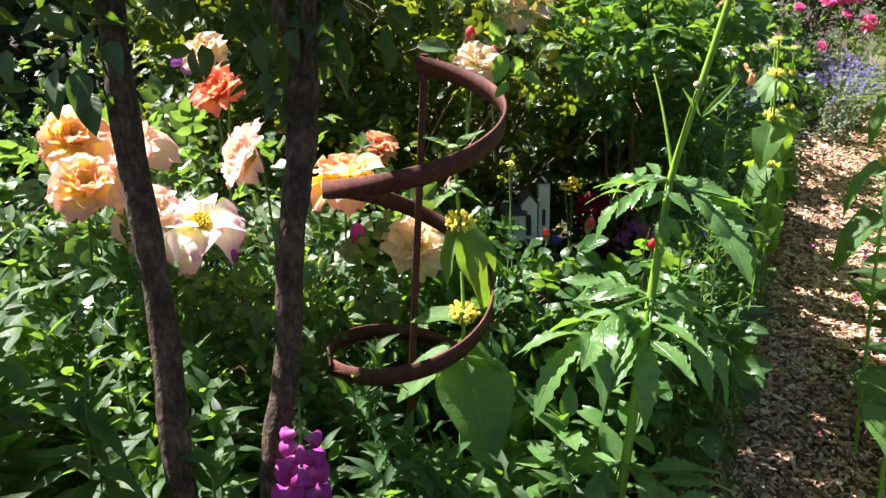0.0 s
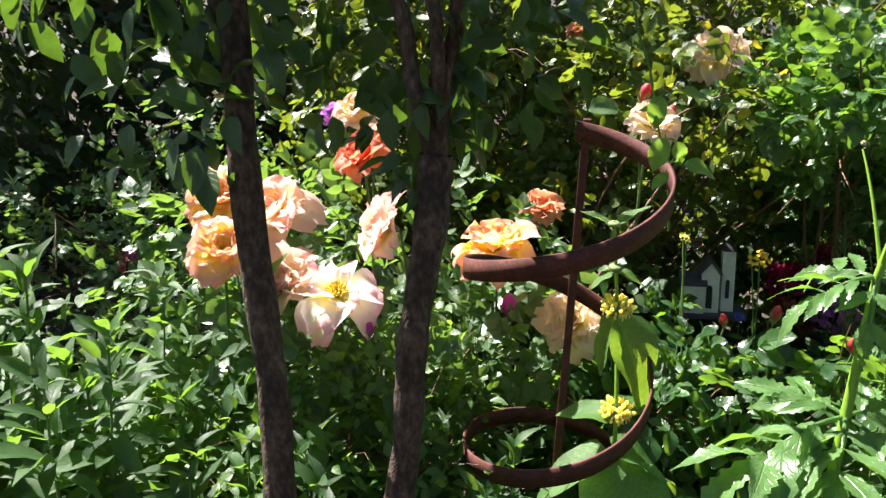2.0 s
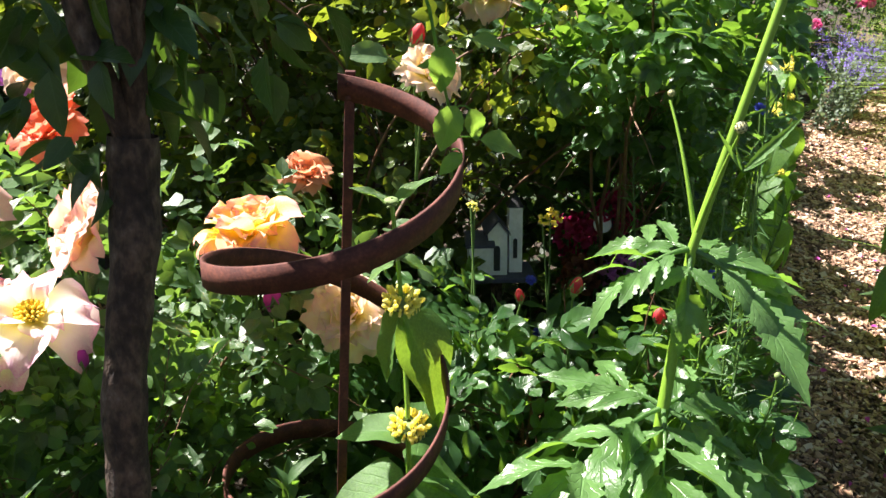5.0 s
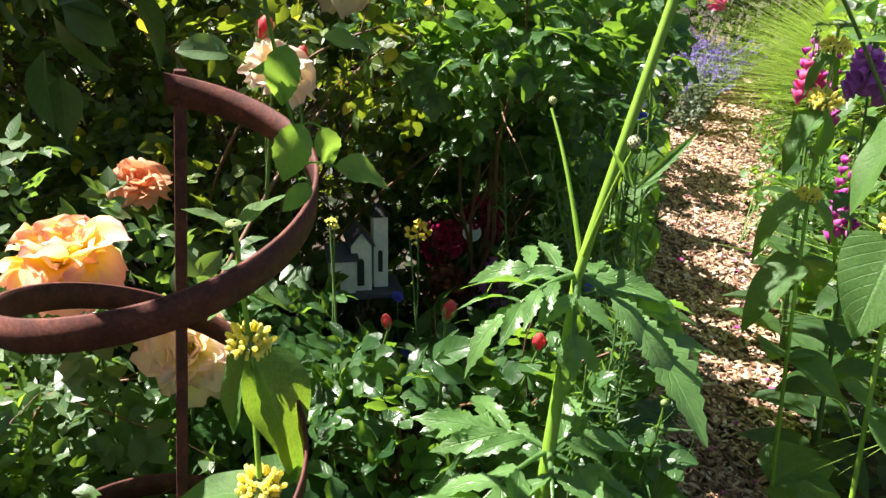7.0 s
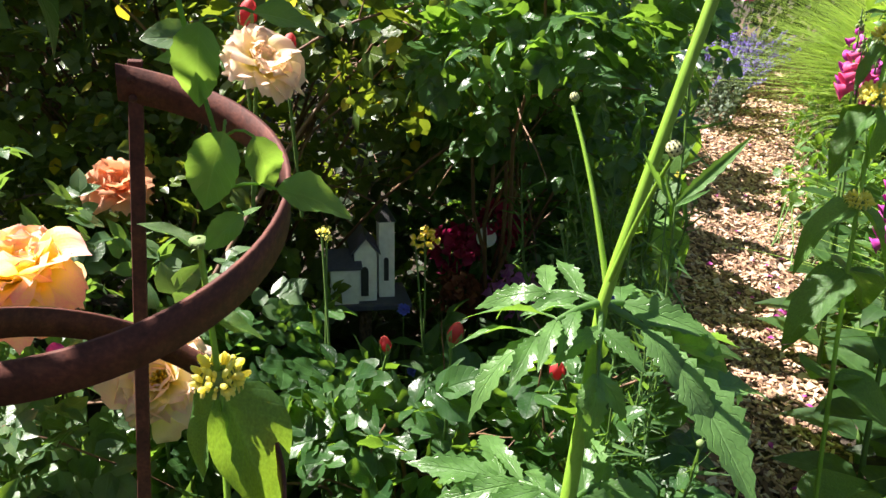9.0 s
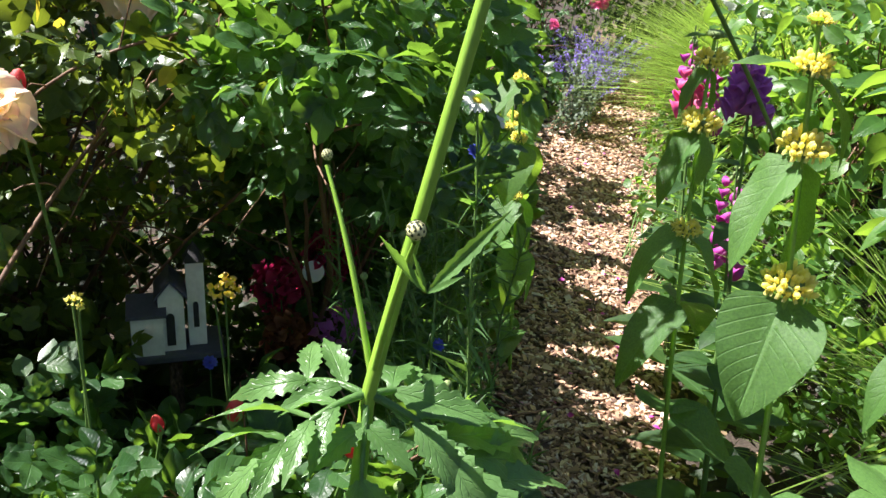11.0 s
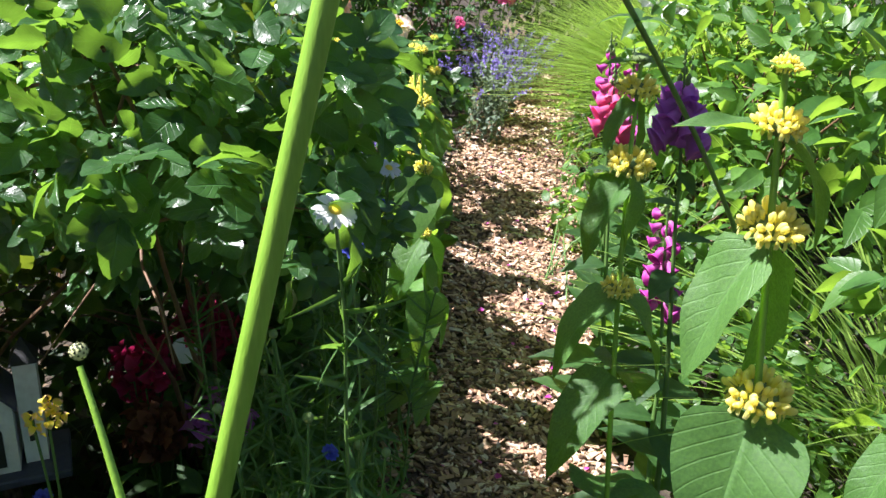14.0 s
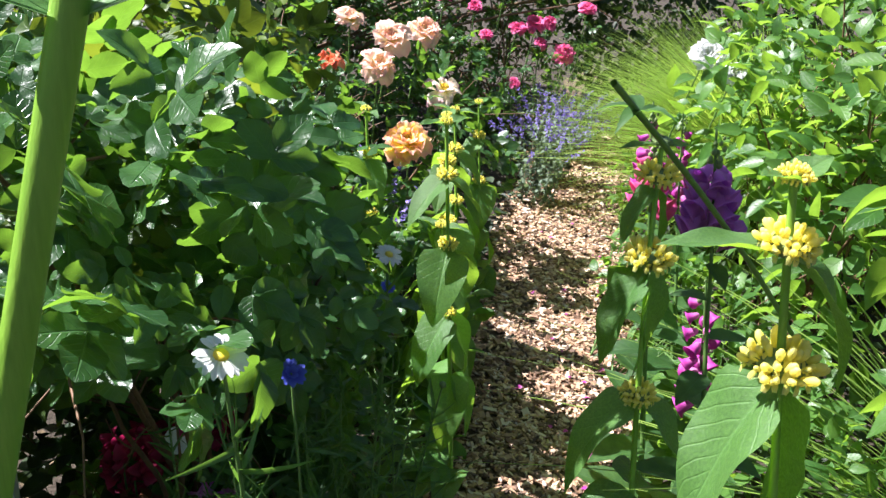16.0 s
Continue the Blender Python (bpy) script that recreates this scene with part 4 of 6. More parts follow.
for key, bush in (("left", rose_left), ("back", rose_back), ("far", rose_far), ("pink", rose_pink)):
    for place, size, mat, opening in BLOOMS[key]:
        tilt = FACES.get(place, (pr.uniform(-0.25, 0.25), -0.55 + pr.uniform(-0.2, 0.2), 0.8))
        bloom(bush, place, size, mat, opening, tilt, pr)
bud(rose_left, (-0.076, 1.74, 0.645), 0.045, "magenta", pr)
bud(rose_left, (-0.30, 1.44, 0.74), 0.03, "magenta", pr)
bud(rose_back, (0.161, 1.926, 1.075), 0.035, "red_petal", pr)
bud(rose_back, (0.215, 1.90, 1.045), 0.028, "red_petal", pr)
bud(rose_low, (0.445, 1.716, 0.705), 0.029, "red_petal", pr)
bud(rose_low, (0.579, 1.651, 0.690), 0.029, "red_petal", pr)
bud(rose_low, (0.36, 1.76, 0.66), 0.022, "red_petal", pr)
bud(rose_back, (-0.15, 2.5, 1.06), 0.03, "red_petal", pr)


# ---- small trees with bare trunks ----
def tree(line, radii, forks, blobs, count, label):
    x, y, _ = line[0]
    ob = thing("tree", x, y, 0, label, "tree", "pair of small trees")
    p = np.array(line, float)
    t = np.linspace(0, 1, len(p))
    tt = np.linspace(0, 1, 40)
    q = np.stack([np.interp(tt, t, p[:, i]) for i in range(3)], -1)
    q += np.stack([0.004 * np.sin(tt * 17), 0.004 * np.cos(tt * 13), tt * 0], -1)
    r = np.interp(tt, t, radii) * (1 + 0.05 * np.sin(tt * 60) + 0.04 * np.sin(tt * 23))
    m = Mass()
    m.tube(q, r, 14)
    m.build("trunk", "bark", ob)
    for a, b, rad in forks:
        m = Mass()
        m.tube(bent(a, b, 0.03, 10, 0.008), np.linspace(rad, rad * 0.4, 10), 9)
        m.build("branch", "bark", ob)
    fol = Mass()
    pts, out = blob_points(blobs, count, 0.3)
    ok = keep_out(pts, LENS_CLEAR)
    pts, out = pts[ok], out[ok]
    n = len(pts)
    scatter(fol, "broad", pts, unit(out * 0.6 + rng.normal(size=(n, 3)) * 0.6 - UP * 0.35), unit(UP + rng.normal(size=(n, 3)) * 0.6), 0.058 * rng.uniform(0.6, 1.25, n))
    fol.build("crown", "crown_leaf", ob)
    return ob


tree([(-0.235, 0.870, -0.02), (-0.295, 1.011, 0.539), (-0.334, 1.097, 0.88), (-0.377, 1.197, 1.276), (-0.43, 1.315, 1.75)], [0.027, 0.024, 0.0225, 0.021, 0.013],
     [((-0.38, 1.20, 1.30), (-0.58, 1.30, 1.62), 0.011), ((-0.385, 1.22, 1.38), (-0.20, 1.25, 1.75), 0.010), ((-0.40, 1.25, 1.5), (-0.46, 1.12, 1.85), 0.009)],
     [((-0.48, 1.24, 1.45), (0.28, 0.16, 0.20)), ((-0.40, 1.35, 1.85), (0.42, 0.35, 0.28)), ((-0.32, 1.26, 1.30), (0.10, 0.08, 0.14)), ((-0.48, 1.14, 1.24), (0.09, 0.06, 0.12)), ((-0.40, 1.12, 1.22), (0.05, 0.04, 0.10))], 950,
     "slim dark-barked tree with a leafy crown")
fork_tree = tree([(-0.205, 0.905, -0.02), (-0.163, 1.043, 0.513), (-0.149, 1.087, 0.685), (-0.133, 1.133, 0.867), (-0.123, 1.176, 1.038), (-0.109, 1.210, 1.17)], [0.026, 0.023, 0.0215, 0.021, 0.022, 0.024],
     [((-0.112, 1.21, 1.15), (-0.20, 1.26, 1.62), 0.013), ((-0.110, 1.21, 1.15), (0.03, 1.24, 1.60), 0.013), ((-0.105, 1.21, 1.22), (-0.08, 1.14, 1.70), 0.010)],
     [((-0.10, 1.28, 1.32), (0.20, 0.12, 0.15)), ((0.0, 1.42, 1.66), (0.30, 0.20, 0.18)), ((-0.20, 1.36, 1.75), (0.35, 0.30, 0.26)), ((-0.15, 1.22, 1.20), (0.07, 0.05, 0.09))], 1050,
     "slim dark-barked forked tree with a leafy crown")


# ---- rusty spiral ----
def spiral_support():
    ob = thing("plant_support", 0.05, 1.63, 0, "rusted steel spiral plant support standing in the flower bed", "plant support")
    cx, cy, radius, turns = 0.047, 1.458, 0.166, 2.229
    heights = (1.090, 1.047, 0.968, 0.857, 0.729, 0.623, 0.540, 0.481, 0.440)
    half, thick = 0.0185, 0.0022
    n = 150
    s = np.linspace(0, 1, n)
    th = math.pi / 2 - 2 * math.pi * turns * s
    z = np.interp(s, np.linspace(0, 1, 9), heights)
    for _ in range(30):
        z[1:-1] = 0.25 * z[:-2] + 0.5 * z[1:-1] + 0.25 * z[2:]
    fade = np.clip((1 - s) / 0.012, 0.35, 1)
    v = []
    for r, dz in ((radius - thick, -1), (radius + thick, -1), (radius + thick, 1), (radius - thick, 1)):
        v.append(np.stack([cx + r * np.cos(th), cy + r * np.sin(th), z + dz * half * fade], -1))
    v = np.stack(v, 1).reshape(-1, 3) - np.array((0.05, 1.63, 0))
    f = [(i * 4 + a, i * 4 + (a + 1) % 4, (i + 1) * 4 + (a + 1) % 4, (i + 1) * 4 + a) for i in range(n - 1) for a in range(4)]
    f += [(0, 1, 2, 3), (4 * n - 1, 4 * n - 2, 4 * n - 3, 4 * n - 4)]
    me = mesh_arrays("spiral_band", v, np.array(f), None, "rust", shade=False)
    part("spiral_band", me, None, ob)
    b = bmesh.new()
    bmesh.ops.create_cube(b, size=1.0)
    for q in b.verts:
        h = (q.co.z + 0.5) * 1.13 - 0.02
        q.co = Vector((q.co.x * 0.0145 + 0.0145 - (1.109 - h) * 0.0157, q.co.y * 0.007 - (1.109 - h) * 0.2525 + 0.004, h))
    bmesh.ops.bevel(b, geom=b.edges[:], offset=0.0008, segments=1, affect="EDGES")
    part("post", b, "rust", ob)
    rivet = mesh_arrays("rivet", *lathe([(0.0045, 0), (0.004, 0.0015), (0.002, 0.0025), (0.0003, 0.0028)], 8), "rust")
    for zz in (1.095, 1.075):
        o = part("rivet", rivet, None, ob)
        o.matrix_local = pose(0.012, -0.0105, zz, 90, 0, 0)


spiral_support()


# ---- phlomis: whorls of yellow hooded flowers over pairs of heart leaves ----
PH_LEAF = {}


def phlomis_leaf(droop):
    k = round(droop, 1)
    if k not in PH_LEAF:
        PH_LEAF[k] = mesh_arrays("leaf", *blade(heart, 14, 4, 0.22, k, wave=0.10, width=0.40, quilt=0.008), "phlomis_leaf")
    return PH_LEAF[k]


HOOD = blade(lambda t: 0.55 + 0.45 * math.sin(t * 3.0), 5, 1, -1.4, 0.75, width=0.17)
SPIKE = blade(strap, 2, 1, 0.4, 0.0, width=0.12)


def whorl_meshes(mat="sage_yellow"):
    if "whorl" not in HIP:
        r = np.random.default_rng(3)
        c = Mass()
        c.add(lathe([(0.001, -0.30), (0.30, -0.26), (0.52, -0.05), (0.55, 0.12), (0.40, 0.24), (0.10, 0.28)], 12), np.zeros((1, 3)), np.eye(3)[None], 1.0)
        n = 44
        a = r.uniform(0, 6.28, n)
        e = r.uniform(-0.5, 0.5, n)
        d = unit(np.stack([np.cos(a), np.sin(a), e], -1))
        c.add(SPIKE, d * np.array((0.48, 0.48, 0.3)), bases(d + UP * 0.25, np.tile(UP, (n, 1))), r.uniform(0.25, 0.42, n))
        HIP["whorl"] = c.mesh("whorl", "calyx")
        fl = Mass()
        hood = lathe([(0.03, 0.0), (0.07, 0.10), (0.085, 0.30), (0.125, 0.48), (0.135, 0.62), (0.085, 0.74), (0.01, 0.78)], 7)
        hood[0][:, 0] += 0.16 * hood[0][:, 2] ** 2
        for n, lift, rad, high in ((20, 0.15, 0.36, -0.06), (20, 0.65, 0.34, 0.04), (13, 1.6, 0.24, 0.12)):
            a = np.arange(n) * 2 * math.pi / n + lift + r.normal(size=n) * 0.12
            out = np.stack([np.cos(a), np.sin(a), 0 * a], -1)
            d = unit(out + UP * lift + r.normal(size=(n, 3)) * 0.18)
            side = unit(np.cross(d, np.tile((0.2, 0.1, 1.0), (n, 1))))
            fr = np.stack([np.cross(side, d), side, d], -1)
            fl.add(hood, out * rad + UP * high, fr, np.repeat(r.uniform(0.48, 0.82, n)[:, None], 3, 1))
            size = r.uniform(0.62, 0.95, n)
            fl.add(HOOD, out * rad + d * 0.30 + UP * high, bases(out - UP * 0.55, d), np.stack([size * 0.5, size * 0.30, size * 0.26], -1))
        HIP["florets"] = fl.mesh("flower_ring", mat)
    return HIP["whorl"], HIP["florets"]


def phlomis(stem, whorls, label, group="phlomis plants", thick=0.0055, extra=()):
    """stem: points from the ground up. whorls: (height, width, flowering, leaves), leaf: (azimuth, elevation, length, width factor, droop)."""
    x, y, _ = stem[0]
    ob = thing("phlomis", x, y, 0, label, "perennial", group)
    p = np.array(stem, float)
    zz = np.linspace(p[0, 2], p[-1, 2], 24)
    q = np.stack([np.interp(zz, p[:, 2], p[:, 0]), np.interp(zz, p[:, 2], p[:, 1]), zz], -1)
    m = Mass()
    m.tube(q, np.linspace(thick, thick * 0.62, 24), 8)
    m.build("stem", "thick_stem", ob)
    at = Vector((x, y, 0))
    for z, width, flowering, leaves in whorls:
        c = Vector((np.interp(z, p[:, 2], p[:, 0]), np.interp(z, p[:, 2], p[:, 1]), z)) - at
        if width:
            w, fl = whorl_meshes()
            o = part("whorl", w, None, ob)
            o.matrix_local = Matrix.Translation(c) @ Matrix.Rotation(z * 40, 4, "Z") @ Matrix.Scale(width / 1.5, 4)
            if flowering:
                part("flower_ring", fl, None, o, "pale yellow hooded flowers")
        for az, el, length, wide, droop in leaves:
            a, e = radians(az), radians(el)
            d = np.array((math.cos(a) * math.cos(e), math.sin(a) * math.cos(e), math.sin(e)))
            nrm = UP * math.cos(e) - np.array((math.cos(a), math.sin(a), 0)) * math.sin(e) + np.array((0.02, 0.01, 0.05))
            start = c + Vector(d) * 0.006 - Vector((0, 0, width * 0.22))
            o = part("leaf", phlomis_leaf(droop), None, ob)
            o.matrix_local = frame_matrix(start, d, nrm, length) @ Matrix.Diagonal((wide, 1, 1, 1))


# azimuth 0 is +x, 90 is +y; the path runs towards about 60
phlomis([(1.10, 1.36, 0), (1.112, 1.52, 0.55), (1.133, 1.639, 0.908), (1.124, 1.685, 1.079), (1.118, 1.707, 1.172), (1.114, 1.72, 1.235)],
        [(1.228, 0.026, True, [(200, 25, 0.045, 0.7, 0.2), (20, 25, 0.05, 0.7, 0.2)]), (1.175, 0.046, True, [(160, 10, 0.095, 0.55, 0.2), (-30, -25, 0.12, 0.6, 0.6)]),
         (1.079, 0.059, True, [(172, -64, 0.165, 0.68, 0.2), (-18, -66, 0.155, 0.55, 0.3)]), (0.908, 0.064, True, [(222, -54, 0.172, 0.98, 0.2), (5, -30, 0.125, 0.7, 0.3), (60, 0, 0.10, 0.8, 0.2)]),
         (0.62, 0.0, False, [(300, -10, 0.20, 0.9, 0.4), (20, -15, 0.22, 0.9, 0.5)]), (0.40, 0.0, False, [(260, 0, 0.22, 0.9, 0.4), (50, 0, 0.24, 0.95, 0.4)]),
         (0.14, 0.0, False, [(250, 25, 0.22, 0.9, 0.6), (320, 25, 0.25, 0.9, 0.6)])],
        "tall sage plant with yellow whorls over broad heart-shaped leaves")
phlomis([(1.27, 1.80, 0), (1.283, 1.98, 0.5), (1.295, 2.07, 0.75), (1.305, 2.134, 0.953), (1.32, 2.175, 1.06), (1.322, 2.185, 1.10)],
        [(1.095, 0.040, False, [(180, 10, 0.06, 0.5, 0.2), (0, 10, 0.06, 0.5, 0.2)]), (1.050, 0.056, True, [(180, -58, 0.095, 0.6, 0.2), (-20, -68, 0.09, 0.6, 0.2)]),
         (0.945, 0.066, True, [(180, -64, 0.155, 0.66, 0.2), (-50, -74, 0.165, 0.72, 0.2), (80, -40, 0.13, 0.7, 0.3)]), (0.76, 0.050, True, [(175, -30, 0.165, 0.62, 0.6), (-30, -35, 0.17, 0.7, 0.4)]),
         (0.63, 0.0, False, [(200, -30, 0.19, 0.62, 0.4), (30, -20, 0.20, 0.7, 0.4)]), (0.42, 0.0, False, [(60, -5, 0.20, 0.8, 0.5), (330, -10, 0.22, 0.8, 0.5)]),
         (0.15, 0.0, False, [(300, 25, 0.22, 0.85, 0.5), (20, 25, 0.22, 0.85, 0.5)])],
        "shaded sage plant with yellow whorls and large hanging leaves")
phlomis([(1.44, 1.42, 0), (1.42, 1.56, 0.6), (1.41, 1.66, 1.0), (1.405, 1.71, 1.2)],
        [(1.19, 0.04, True, [(200, 20, 0.07, 0.6, 0.2), (20, 20, 0.07, 0.6, 0.2)]), (1.10, 0.062, True, [(190, 5, 0.12, 0.6, 0.3), (10, -20, 0.12, 0.7, 0.3)]), (1.0, 0.066, True, [(225, -60, 0.16, 0.85, 0.2), (-10, -50, 0.15, 0.85, 0.2)]),
         (0.82, 0.062, True, [(170, -50, 0.16, 0.6, 0.4), (-30, -45, 0.18, 0.6, 0.3), (80, -20, 0.16, 0.6, 0.3)]), (0.55, 0.0, False, [(215, -5, 0.22, 0.9, 0.4), (60, 0, 0.22, 0.9, 0.4), (310, -10, 0.22, 0.9, 0.4)]), (0.25, 0.0, False, [(190, 5, 0.24, 0.95, 0.4), (330, 5, 0.24, 0.95, 0.4)])],
        "tall sunlit sage plant with yellow whorls and bright leaves")
phlomis([(0.17, 1.43, 0), (0.163, 1.435, 0.4), (0.156, 1.439, 0.638), (0.143, 1.522, 0.80), (0.125, 1.559, 0.95)],
        [(0.945, 0.030, False, [(170, 30, 0.06, 0.55, 0.2), (20, 35, 0.07, 0.5, 0.1)]), (0.87, 0.036, False, [(190, -30, 0.05, 0.8, 0.2), (10, -20, 0.06, 0.8, 0.2)]), (0.80, 0.056, True, [(215, -68, 0.12, 0.55, 0.2), (-40, -55, 0.19, 0.72, 0.2)]),
         (0.638, 0.056, True, [(180, 10, 0.10, 0.9, 0.3), (60, 10, 0.09, 0.9, 0.3)]), (0.54, 0.0, False, [(-70, -35, 0.24, 0.85, 0.2), (200, -10, 0.16, 0.8, 0.4), (30, -20, 0.18, 0.9, 0.4)]), (0.25, 0.0, False, [(-50, 10, 0.24, 0.9, 0.4), (-150, 10, 0.24, 0.9, 0.4)])],
        "slender sage plant with yellow whorls inside the metal spiral")
for k, (px, py, hh, spin) in enumerate([(1.31, 2.66, 0.90, 0), (1.42, 2.98, 0.82, 40), (1.24, 3.10, 0.80, 80), (1.56, 3.32, 0.74, 120), (1.36, 2.86, 0.60, 300), (1.78, 3.70, 0.66, 20)]):
    tiers = [(hh, 0.027, True, [(200 + spin, 15, 0.07, 0.6, 0.2), (20 + spin, 15, 0.07, 0.6, 0.2)]), (hh - 0.11, 0.044, True, [(200 + spin, -30, 0.13, 0.7, 0.3), (-10 + spin, -30, 0.13, 0.7, 0.3)])]
    tiers += [(hh - 0.26, 0.042, True, [(240 + spin, -45, 0.17, 0.85, 0.3), (30 + spin, -45, 0.17, 0.85, 0.3)]), (hh - 0.41, 0.032, k % 2 == 0, [(210 + spin, -40, 0.17, 0.75, 0.4), (-30 + spin, -50, 0.16, 0.7, 0.4), (90 + spin, -30, 0.17, 0.8, 0.4)])]
    tiers += [(hh - 0.55, 0.0, False, [(250 + spin, -35, 0.17, 0.7, 0.5), (-50, -40, 0.15, 0.65, 0.5), (130 + spin, -20, 0.19, 0.75, 0.5)]), (0.12, 0.0, False, [(160, 20, 0.20, 0.8, 0.6), (200, 20, 0.20, 0.8, 0.6), (-120, 30, 0.16, 0.7, 0.6)])]
    phlomis([(px, py, 0), (px + RISE[0] * (hh + 0.01), py + RISE[1] * (hh + 0.01), hh + 0.01)], tiers, "sage plant with small yellow whorls and drooping dark leaves")


# ---- giant scabious ----
LEAFLET = [blade(lance, 16, 2, 0.25, 0.40, teeth=0.15, width=0.15, wave=0.25), blade(lance, 16, 2, 0.35, 0.15, teeth=0.15, width=0.165, wave=0.2), blade(lance, 16, 2, 0.15, 0.65, teeth=0.15, width=0.155, wave=0.3)]


def pinnate(name, parent, start, way, normal, length, pairs, wide=1.0):
    """One divided, toothed leaf with its rachis, as one mesh."""
    m = Mass()
    at = np.array(parent.location)
    way, normal = unit(np.array(way, float)), unit(np.array(normal, float))
    b = bases(way[None], normal[None])[0]
    x, y, z = b[:, 0], b[:, 1], b[:, 2]
    t = np.linspace(0, 1, 10)[:, None]
    line = np.array(start) + y * t * length * 0.75 - UP * 0.32 * length * t * t
    m.tube(line, np.linspace(0.0042, 0.002, 10), 6)
    m.add(LEAFLET[2], line[-1:], bases((y - UP * 0.45)[None], z[None]), np.array([length * 0.95]))
    for k in range(pairs):
        f = 0.36 + 0.58 * k / max(1, pairs - 1) if pairs > 1 else 0.6
        p = np.array([np.interp(f, t[:, 0], line[:, i]) for i in range(3)])
        for sgn in (-1, 1):
            d = y * 0.72 + x * sgn * (0.8 - 0.15 * f) - UP * rng.uniform(0.02, 0.25)
            d = d + rng.normal(size=3) * 0.12
            m.add(LEAFLET[int(rng.integers(0, 3))], p[None], bases(d[None], (z + x * sgn * 0.15 + rng.normal(size=3) * 0.2)[None]), np.array([length * rng.uniform(0.55, 0.95) * wide]))
    m.build(name, "scabious_leaf", parent)


def scabious():
    way = np.array((0.2065, 0.1456, 0.9676))
    node = np.array((0.536, 1.470, 0.93))
    at = lambda z: node + way * (z - 0.93) / way[2]
    low, base = np.array((0.516, 1.405, 0.703)), np.array((0.45, 1.17, 0.0))
    ob = thing("giant_scabious", base[0], base[1], 0, "giant scabious with thick leaning stem and toothed divided leaves", "perennial")
    line = np.array([base, low, at(0.93), at(1.2), at(1.355), at(1.7), at(2.0)])
    zz = np.linspace(0, 2.0, 40)
    q = np.stack([np.interp(zz, line[:, 2], line[:, i]) for i in range(3)], -1)
    m = Mass()
    m.tube(q, np.interp(zz, [0, 0.65, 0.93, 1.4, 2.0], [0.0105, 0.0095, 0.0066, 0.0060, 0.0040]), 14)
    m.build("stem", "thick_stem", ob)
    # side branches with buds
    for tip, start, ball in (((0.534, 1.395, 1.128), at(0.945), 0.0075), ((0.505, 1.575, 1.11), at(0.94), 0.0052)):
        m = Mass()
        m.tube(bent(start, np.array(tip) - UP * 0.01, 0.012, 9), np.linspace(0.0034, 0.0018, 9), 8)
        m.build("branch", "thick_stem", ob)
        ballm = Mass()
        ballm.add(lathe([(0.001, -0.9), (0.55, -0.8), (0.95, -0.3), (1.0, 0.15), (0.75, 0.65), (0.3, 0.92), (0.001, 1.0)], 12), np.array([tip]), np.eye(3)[None], ball)
        o = ballm.build("bud", "bud_cream", ob)
        sc = Mass()
        n = 40
        k = np.arange(n) + 0.5
        ph = np.arccos(1 - 1.7 * k / n)
        aa = k * 2.39996
        d = np.stack([np.cos(aa) * np.sin(ph), np.sin(aa) * np.sin(ph), np.cos(ph)], -1)
        sc.add(blade(lance, 3, 1, 0.3, 0.1, width=0.4), d * ball * 0.99, bases(UP - d * d[:, 2:] + d * 0.1, d), np.full(n, ball * 0.40))
        so = part("scale_coat", sc.mesh("scale_coat", "scale_dark"), None, o)
        so.location = Vector(tip) - Vector(ob.location)
    # pair of narrow leaves under the bud
    m = Mass()
    c = np.array((0.553, 1.406, 1.068))
    for d, s in (((-0.72, 0.0, 0.75), 0.070), ((0.66, 0.0, 0.78), 0.092), ((0.45, -0.4, 0.5), 0.040), ((-0.3, 0.4, 0.7), 0.035)):
        m.add(blade(lance, 16, 2, 0.5, -0.12, teeth=0.12, width=0.065), c[None], bases(np.array([d]), np.array([(0.0, -0.55, 0.75)])), np.array([s]))
    m.build("leaf", "scabious_leaf", ob)
    for start, way_out, face_up, length, pairs in (
            (at(0.925), (-0.95, -0.30, 0.10), (-0.1, -0.05, 1), 0.11, 3), (at(0.925), (0.74, -0.42, -0.15), (0.1, -0.2, 0.9), 0.17, 4), (at(0.92), (-0.15, -0.70, -0.35), (0, 0.1, 1), 0.08, 2),
            (at(0.922), (0.85, 0.35, 0.0), (0, -0.3, 1), 0.11, 3), (at(0.922), (-0.6, 0.6, 0.2), (0, -0.3, 1), 0.09, 2),
            (low, (-0.80, -0.45, 0.10), (-0.15, -0.05, 1), 0.20, 4), (low, (0.62, -0.60, 0.05), (0.0, 0.0, 1), 0.15, 3), (low, (-0.55, 0.45, 0.25), (0, -0.5, 1), 0.12, 3), (low, (-0.2, -0.85, 0.15), (-0.1, 0.1, 1), 0.16, 3), (low, (0.7, 0.5, 0.15), (0, -0.3, 1), 0.12, 3),
            (0.55 * low + 0.45 * base, (-0.75, -0.50, 0.25), (0.1, -0.3, 1), 0.19, 4), (0.55 * low + 0.45 * base, (0.55, -0.6, 0.2), (-0.2, -0.3, 1), 0.17, 3), (0.3 * low + 0.7 * base, (-0.1, 0.8, 0.35), (0, -0.3, 1), 0.18, 3)):
        pinnate("leaf", ob, start, way_out, face_up, length, pairs)
    c = at(1.36)
    m = Mass()
    for d, s in (((0.75, 0.15, 0.35), 0.15), ((-0.8, -0.05, 0.3), 0.15), ((0.1, 0.8, 0.4), 0.10)):
        m.add(blade(lance, 16, 2, 0.4, 0.25, teeth=0.12, width=0.16), c[None], bases(np.array([d]), np.array([(0.0, -0.2, 1.0)])), np.array([s]))
    m.build("leaf", "scabious_leaf", ob)


scabious()


